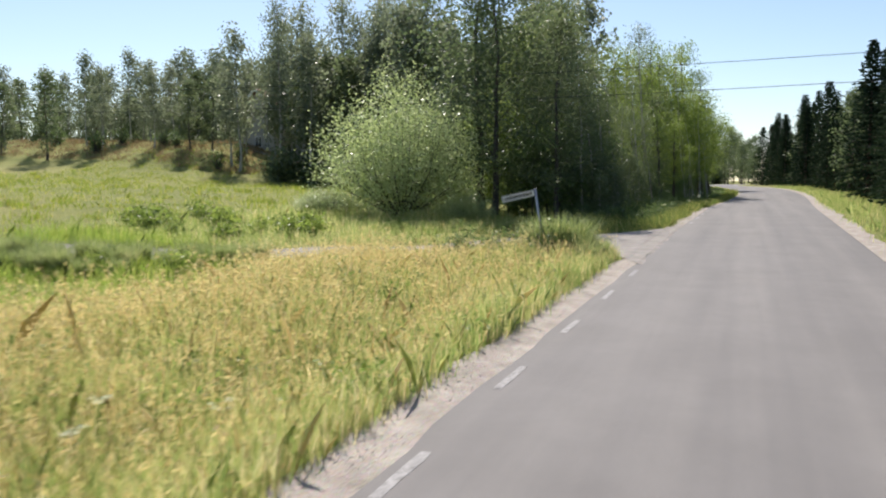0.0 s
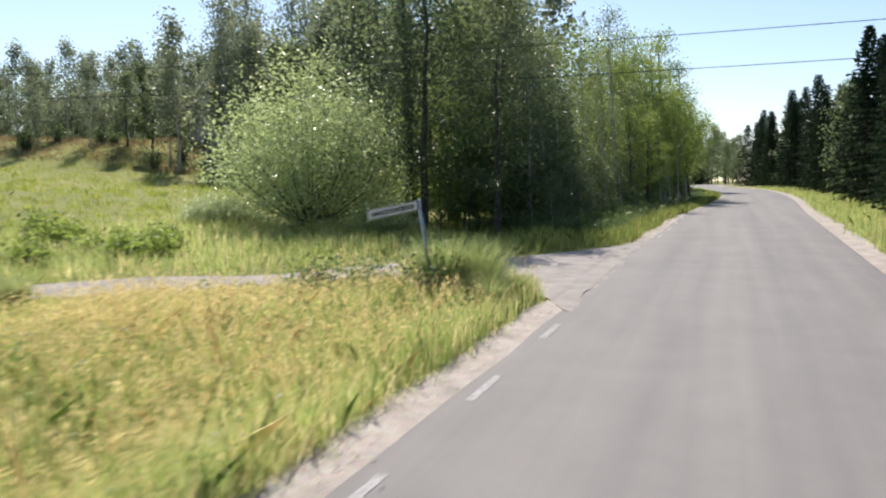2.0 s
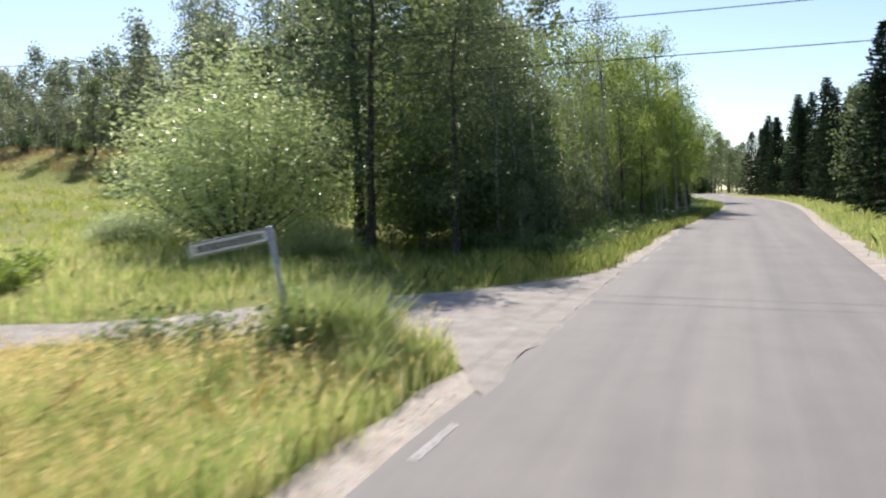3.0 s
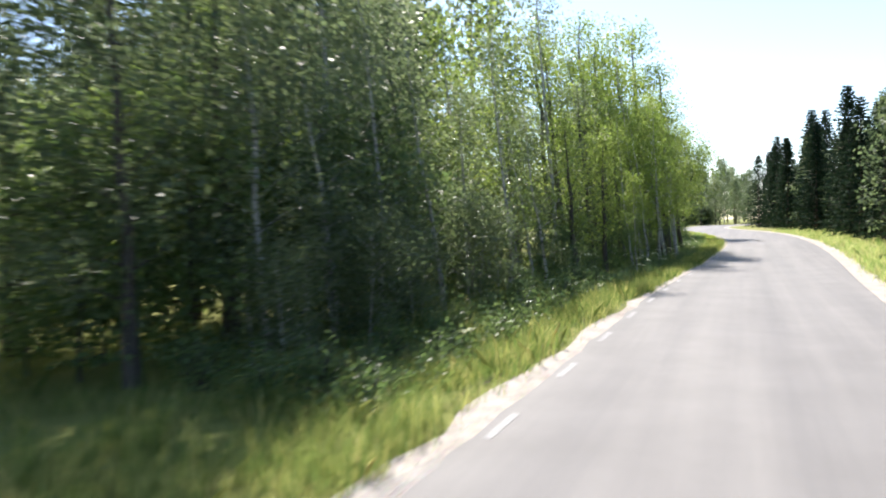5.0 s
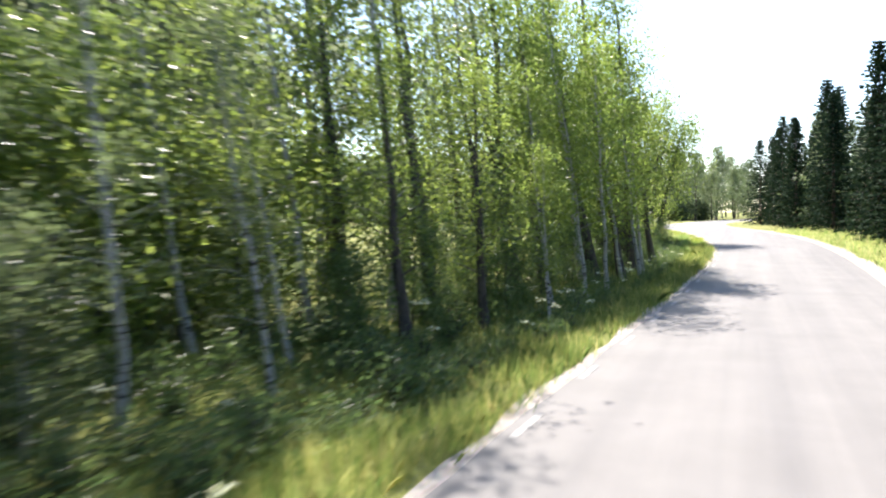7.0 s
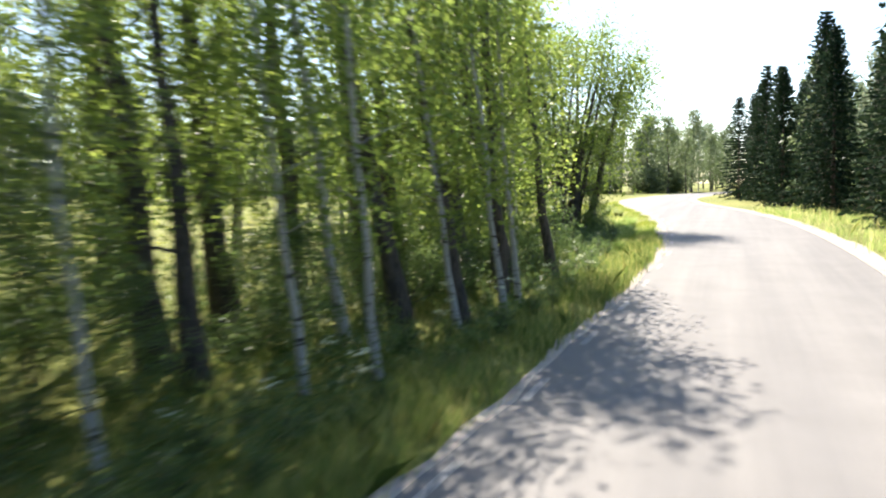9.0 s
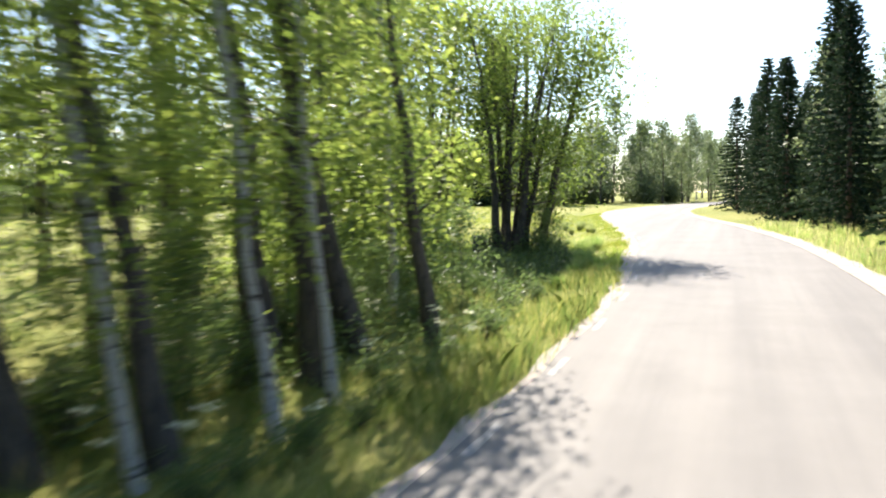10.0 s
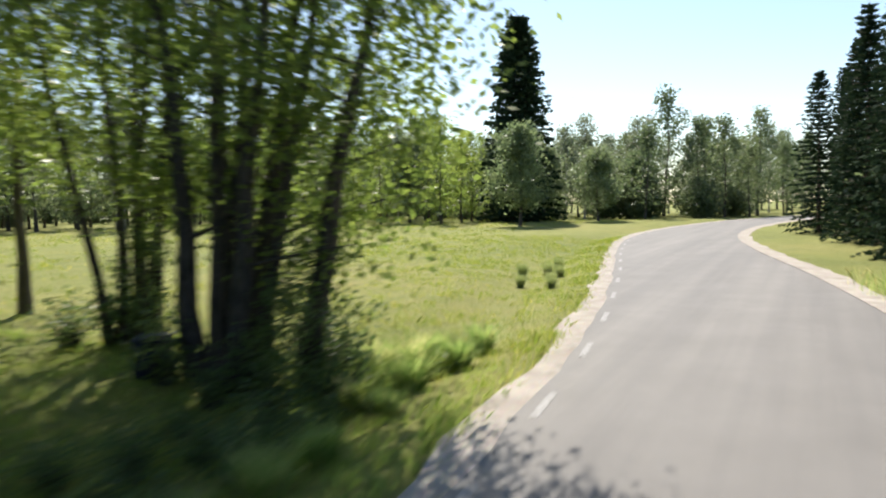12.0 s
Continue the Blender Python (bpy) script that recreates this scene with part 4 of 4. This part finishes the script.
def grass_patch(seed, count, d0, d1, y0, y1, high, width, lean, toward=1.0, dozen=12):
    rng = np.random.default_rng(seed)
    # blades stand in tufts that lean together
    tufts = count // dozen
    mine = rng.integers(0, tufts, count)
    ty = rng.uniform(y0, y1, tufts)
    td = d0 + (d1 - d0) * rng.uniform(0, 1, tufts) ** toward
    tall, sway = rng.uniform(0.6, 1.3, tufts), rng.uniform(0, 2 * math.pi, tufts)
    size = 0.09 * (1 + width / 0.012)
    y = ty[mine] + rng.normal(0, 0.6, count) * size
    d = td[mine] + rng.normal(0, 0.6, count) * size
    d = np.where(d < d0, 2 * d0 - d, d) if d0 > 0 else d
    d = d + np.where(d < d0 + 0.25, rng.normal(0, 0.1, count), 0)
    d = d + (left_line(y) - 2.5) * (1 if d0 > 0 else 0)
    x = road_x(y) - d
    clump = np.sin(x * 1.7 + 3 * np.sin(y * 0.6)) + np.sin(y * 1.3 + 2 * np.sin(x * 0.8)) + rng.normal(0, 1.0, count)
    keep = (clump > -1.2) & ~in_side_road(x, y)
    x, y, clump, mine = x[keep], y[keep], clump[keep], mine[keep]
    edge = curve_through(SIDE_NEAR, 48)
    edge = edge[(edge[:, 0] < -6.0) & (edge[:, 0] > -10.4)]
    gap = np.sqrt(((x[:, None] - edge[None, :, 0]) ** 2 + (y[:, None] - edge[None, :, 1]) ** 2).min(1)) if y0 < 20 and d0 > 0 else np.full(len(x), 9.0)
    high = high * np.clip(gap / 2.8, 0.22, 1.0)
    return blades(rng, x, y, high * tall[mine] * (0.85 + 0.12 * np.clip(clump, -1, 2)), width, lean, sway[mine])


def grass_object(name, patches, mat, label):
    me = quick_mesh(name, np.vstack(patches), 5, mat)
    return tagged(new(name, me), label, "grass", kind="stuff")


P = [grass_patch(1, 160000, 3.3, 9.8, -3.0, 20.6, 0.5, 0.0095, 0.34, 1.4),
     grass_patch(2, 30000, 9.0, 20.0, 18.0, 32.0, 0.4, 0.011, 0.3)]
grass_object("verge_grass", [p[0] for p in P], M_GRASS, "tall unmown roadside grass, green and straw-yellow")
lush = [grass_patch(23, 52000, 9.6, 20.0, 0.0, 18.5, 0.48, 0.012, 0.35)]
grass_object("lush_grass", [p[0] for p in lush], M_LUSH, "bright green lush meadow grass behind the verge")
tips = P[0][1]
rng = np.random.default_rng(8)
reach = road_x(tips[:, 1]) - tips[:, 0]
tips = tips[rng.uniform(0, 1, len(tips)) < 0.07 + 0.3 * sag(reach, 7.8, 1.4)]
heads = leaf_cloud(rng, np.repeat(tips, 2, 0) + rng.normal(size=(len(tips) * 2, 3)) * (0.012, 0.012, 0.03), 0.075, 0.0, 0.2, -1.2)
stalks = [grass_patch(20, 15000, 3.6, 9.6, -3.0, 20.8, 0.7, 0.0075, 0.4, 0.8, 1)]
grass_object("grass_stalks", [p[0] for p in stalks], M_SEED, "pale dry grass stalks bent over the green")
ends = np.repeat(stalks[0][1], 5, 0) + np.random.default_rng(22).normal(size=(len(stalks[0][1]) * 5, 3)) * (0.02, 0.02, 0.045)
heads = np.vstack([heads, leaf_cloud(rng, ends, 0.06, 0.0, 0.25, -0.6)])
tagged(new("grass_seed_heads", quick_mesh("grass_seed_heads", heads, 4, M_SEED)), "pale feathery seed heads above the grass", "grass", kind="stuff")
P = [grass_patch(3, 26000, 3.05, 6.5, 20.0, 46.0, 0.42, 0.012, 0.4, 1.5), grass_patch(24, 38000, 2.86, 6.5, 46.0, 81.0, 0.32, 0.012, 0.45, 1.5), grass_patch(4, 20000, 6.0, 12.0, 22.0, 80.0, 0.35, 0.013, 0.4)]
grass_object("woodland_verge_grass", [p[0] for p in P], M_VERGE, "green grass along the road under the trees")
P = [grass_patch(25, 26000, 3.1, 15.0, 79.5, 88.0, 0.17, 0.012, 0.5, 1.2)]
grass_object("shaded_grass", [p[0] for p in P], M_LUSH, "short green grass under the alders, flecked with sun")
P = [grass_patch(5, 45000, 3.05, 14.0, 87.0, 122.0, 0.13, 0.013, 0.5, 1.4), grass_patch(6, 40000, 12.0, 45.0, 58.0, 160.0, 0.16, 0.03, 0.5),
     grass_patch(7, 45000, 18.0, 60.0, 5.0, 66.0, 0.3, 0.03, 0.4)]
grass_object("meadow_grass", [p[0] for p in P], M_MEADOW, "short sunlit meadow grass, yellow-green")
P = [grass_patch(10, 30000, 45.0, 82.0, 60.5, 84.0, 0.35, 0.05, 0.5)]
grass_object("heather", [p[0] for p in P], M_HEATHER, "reddish brown heath on the bank behind the trees")
P = [grass_patch(9, 22000, -3.25, -7.0, -5.0, 100.0, 0.4, 0.014, 0.4, 1.3)]
grass_object("far_verge_grass", [p[0] for p in P], M_GRASS, "green grass on the verge before the added spruces")



def build_weeds():
    """Broad-leaved weeds in patches between the grass."""
    for name, seed, plants, d0, d1, y0, y1, high, mat, label in (
            ("verge_weeds", 41, 620, 3.5, 9.0, -3.0, 19.5, 0.42, M_WEED, "leafy green weeds among the tall grass"),
            ("woodland_weeds", 42, 1500, 3.9, 8.5, 32.5, 79.0, 0.6, M_FERN, "leafy dark green weeds under the roadside trees")):
        rng = np.random.default_rng(seed)
        y, d = rng.uniform(y0, y1, plants), d0 + (d1 - d0) * rng.uniform(0, 1, plants) ** 1.2
        x = road_x(y) - d
        ok = (np.sin(x * 0.9 + 2 * np.sin(y * 0.5)) + np.sin(y * 0.8 + 1.5 * np.sin(x)) + rng.normal(0, 0.6, plants) > -0.2) & ~in_side_road(x, y)
        x, y = x[ok], y[ok]
        h = high * rng.uniform(0.4, 1.4, len(x))
        z = terrain(x, y)
        per = 26
        u = rng.uniform(0.1, 1, (len(x), per))
        cx = x[:, None] + rng.normal(size=u.shape) * 0.13
        cy = y[:, None] + rng.normal(size=u.shape) * 0.13
        cz = z[:, None] + h[:, None] * u
        c = np.stack([cx.ravel(), cy.ravel(), cz.ravel()], 1)
        tagged(new(name, quick_mesh(name, leaf_cloud(rng, c, 0.085, 0.5, 0.42, -0.3), 4, mat)), label, "weeds", kind="stuff")


build_weeds()


def build_cow_parsley():
    rng = np.random.default_rng(12)
    d, y = rng.uniform(3.5, 6.0, 50), np.concatenate([rng.uniform(50, 74, 34), rng.uniform(34, 48, 4), rng.uniform(-1, 6, 12)])
    x = road_x(y) - d
    z = terrain(x, y)
    h = rng.uniform(0.5, 0.95, 50)
    cs = []
    for i in range(50):
        for k in range(5):
            a, r = 2 * math.pi * k / 5 + rng.uniform(0, 1), 0.09 * rng.uniform(0.4, 1.2)
            c = np.array([x[i] + math.cos(a) * r, y[i] + math.sin(a) * r, z[i] + h[i] + rng.uniform(-0.05, 0.03)])
            cs.append(c + rng.normal(size=(14, 3)) * (0.022, 0.022, 0.008))
    q = leaf_cloud(rng, np.vstack(cs), 0.022, 0.85, 0.9)
    tagged(new("cow_parsley_blooms", quick_mesh("cow_parsley_blooms", q, 4, M_UMBEL)), "white cow parsley umbels in the verge", "flowers", kind="stuff")
    st, _ = blades(rng, x, y, 0.95, 0.012, 0.08)
    tagged(new("cow_parsley_stems", quick_mesh("cow_parsley_stems", st, 5, M_FERN)), "thin green cow parsley stems", "flowers", kind="stuff")


build_cow_parsley()


# ---- loose stones along the shoulder ----
def build_pebbles():
    rng = np.random.default_rng(15)
    for name, mat, count, near, far, big, label in (("shoulder_pebbles", M_STONE, 1300, 0.25, 0.9, 0.009, "small loose stones on the gravel shoulder"),
                                                    ("soil_clods", M_SOIL, 1200, 0.78, 0.98, 0.016, "dry soil crumbs along the edge of the grass")):
        y = rng.uniform(-2, 48, count)
        x = road_x(y) - left_line(y) - rng.uniform(near, far, count)
        z = road_z(y) + 0.014
        s = big * rng.uniform(0.5, 1.6, count)
        tip = np.array([(1, 0, 0), (0, 1, 0), (-1, 0, 0), (0, -1, 0), (0, 0, 0.8), (0, 0, -0.5)], float)
        tri = [(0, 1, 4), (1, 2, 4), (2, 3, 4), (3, 0, 4), (1, 0, 5), (2, 1, 5), (3, 2, 5), (0, 3, 5)]
        c = np.stack([x, y, z], 1)
        corners = c[:, None, :] + tip[None] * s[:, None, None] * rng.uniform(0.7, 1.3, (count, 6, 1))
        verts = corners.reshape(-1, 3)
        faces = [(6 * i + a, 6 * i + b, 6 * i + d) for i in range(count) for a, b, d in tri]
        tagged(new(name, mesh_of(name, verts, faces, mat)), label, "gravel", kind="stuff")


build_pebbles()


# ---- post at the edge of the meadow ----
def build_post():
    x, y, z = at(6.6, 89.5)
    verts, faces = [], []
    tube(verts, faces, [(0, 0, -0.2), (0.01, 0, 0.9), (-0.02, 0.01, 1.9), (-0.02, 0.01, 1.98)], [0.075, 0.07, 0.065, 0.045], 10)
    ob = new("wooden_post", mesh_of("wooden_post", verts, faces, M_POST, True))
    ob.matrix_world = pose(x, y, z, 0, -2.5, 0)
    tagged(ob, "weathered grey wooden post at the meadow edge", "post")


build_post()


def build_box():
    """A small dark box with a sloping lid at the foot of the alder clump."""
    top = new("storage_box")
    x, y = -6.25, 86.0
    top.matrix_world = pose(x, y, float(terrain(x, y)), 0, 0, 25)
    tagged(top, "small dark blue plastic box at the foot of the alders", "box")
    body = part("body", box_mesh("box_body", (0.42, 0.34, 0.5), M_BOX, 0.02), top)
    body.matrix_local = pose(0, 0, 0.24)
    lid = part("lid", box_mesh("box_lid", (0.46, 0.38, 0.05), M_BOX, 0.015), top)
    lid.matrix_local = pose(0, 0, 0.515, 6, 0, 0)

# ---- street sign ----
def box_mesh(name, size, mat, bevel=0.0):
    bm = bmesh.new()
    bmesh.ops.create_cube(bm, size=1.0)
    bmesh.ops.scale(bm, vec=size, verts=bm.verts)
    if bevel:
        bmesh.ops.bevel(bm, geom=bm.edges[:], offset=bevel, segments=2, affect="EDGES")
    me = bpy.data.meshes.new(name)
    bm.to_mesh(me)
    bm.free()
    me.materials.append(mat)
    return me


def build_sign():
    top = new("street_sign")
    gx, gy = -4.62, 19.15
    gz = float(terrain(gx, gy))
    a, b = Vector((-5.52, 18.35, 2.10)), Vector((-4.90, 18.92, 2.26))
    verts, faces = [], []
    tube(verts, faces, [(gx, gy, gz - 0.2), (gx * 0.5 + b.x * 0.5, gy * 0.5 + b.y * 0.5, (gz + b.z) / 2), (b.x + 0.02, b.y + 0.01, b.z + 0.1)], [0.03, 0.03, 0.03], 12)
    tagged(top, "white street name sign on a leaning steel post in tall grass", "street sign")
    part("post", mesh_of("sign_post", verts, faces, M_STEEL, True), top, "leaning grey steel post")
    way = (b - a).normalized()
    face = Vector((way.y, -way.x, 0)).normalized()
    up = face.cross(way).normalized()
    if up.z < 0:
        up = -up
    turn = Matrix((way, face, up)).transposed().to_4x4()
    mid = (a + b) / 2
    blade = part("blade", box_mesh("sign_blade", ((b - a).length + 0.06, 0.012, 0.17), M_SIGN, 0.004), top, "white blade with a black border")
    blade.matrix_world = Matrix.Translation(mid) @ turn
    ln = (b - a).length + 0.02
    for side in (-1, 1):
        for w, h, px, pz in ((ln, 0.01, 0, 0.073), (ln, 0.01, 0, -0.073), (0.01, 0.136, ln / 2 - 0.005, 0), (0.01, 0.136, -ln / 2 + 0.005, 0)):
            e = part("border", box_mesh("sign_border", (w, 0.003, h), M_INK), blade)
            e.matrix_local = pose(px, side * 0.008, pz)
        rg = random.Random(4)
        x = -ln / 2 + 0.06
        while x < ln / 2 - 0.08:
            w = rg.uniform(0.02, 0.034)
            e = part("lettering_bar", box_mesh("lettering_bar", (w, 0.003, rg.choice((0.075, 0.075, 0.1))), M_INK), blade)
            e.matrix_local = pose(x + w / 2, side * 0.008, 0)
            x += w + 0.016


build_sign()
build_box()


# ---- overhead wires ----
def build_wires():
    for high, shift in ((6.72, 0.0), (5.8, 0.15)):
        verts, faces = [], []
        pts = [(-64 + 4 * i, 29.6 + shift, high + 0.0006 * (-64 + 4 * i + 8) ** 2) for i in range(27)]
        tube(verts, faces, pts, [0.011] * 27, 5)
        tagged(new("overhead_wire", mesh_of("overhead_wire", verts, faces, M_WIRE)), "thin black overhead wire crossing the road", "wire", "overhead wires")


build_wires()


# ---- house behind the trees ----
def build_house():
    top = new("house")
    gx, gy = -51.4, 80.2
    turn = 14.0
    base = min(float(terrain(gx + a, gy + b)) for a in (-4, 4) for b in (-4, 4)) - 0.1
    eave, ridge = 11.6 - base, 13.6 - base
    hw, hl = 2.7, 3.3
    tagged(top, "small pale house with a reddish roof and white bargeboards", "house")
    top.matrix_world = pose(gx, gy, base, 0, 0, -turn)
    ring = [(-hw, 0), (hw, 0), (hw, eave), (0, ridge - 0.12), (-hw, eave)]
    verts = [(x, -hl, z) for x, z in ring] + [(x, hl, z) for x, z in ring]
    faces = [(0, 1, 2, 3, 4), (9, 8, 7, 6, 5)] + [(i, i + 5, (i + 1) % 5 + 5, (i + 1) % 5) for i in range(5)]
    part("wall", mesh_of("house_wall", verts, faces, M_HOUSE), top, "pale rendered wall")
    for s in (-1, 1):
        a, b = Vector((s * (hw + 0.4), 0, eave - 0.3)), Vector((0, 0, ridge))
        slope = (b - a)
        n = Vector((s * slope.z, 0, abs(slope.x))).normalized() * 0.12
        vs = [Vector((p.x, y, p.z)) + q for y in (-hl - 0.5, hl + 0.5) for p in (a, b) for q in (Vector((0, 0, 0)), n)]
        fs = [(0, 1, 3, 2), (4, 6, 7, 5), (0, 2, 6, 4), (1, 5, 7, 3), (0, 4, 5, 1), (2, 3, 7, 6)]
        part("roof", mesh_of("house_roof", vs, fs, M_ROOF), top, "reddish brown tiled roof slope")
        for y in (-hl - 0.54, hl + 0.5):
            vs = [Vector((p.x, y + w, p.z)) + q for w in (0, 0.04) for p in (a, b) for q in (-n * 1.2, n * 1.15)]
            part("bargeboard", mesh_of("bargeboard", vs, fs, M_SIGN), top, "white painted bargeboard")
    for x, z in ((-1.2, 1.6), (1.2, 1.6), (0.0, 3.9)):
        win = part("window", box_mesh("window_frame", (1.1, 0.1, 1.3), M_SIGN, 0.01), top, "white framed window")
        win.matrix_local = pose(x, -hl - 0.02, z)
        for s in (-0.26, 0.26):
            pane = part("pane", box_mesh("window_pane", (0.44, 0.02, 1.1), M_GLASS), win, "dark window pane")
            pane.matrix_local = pose(s, -0.055, 0)


build_house()
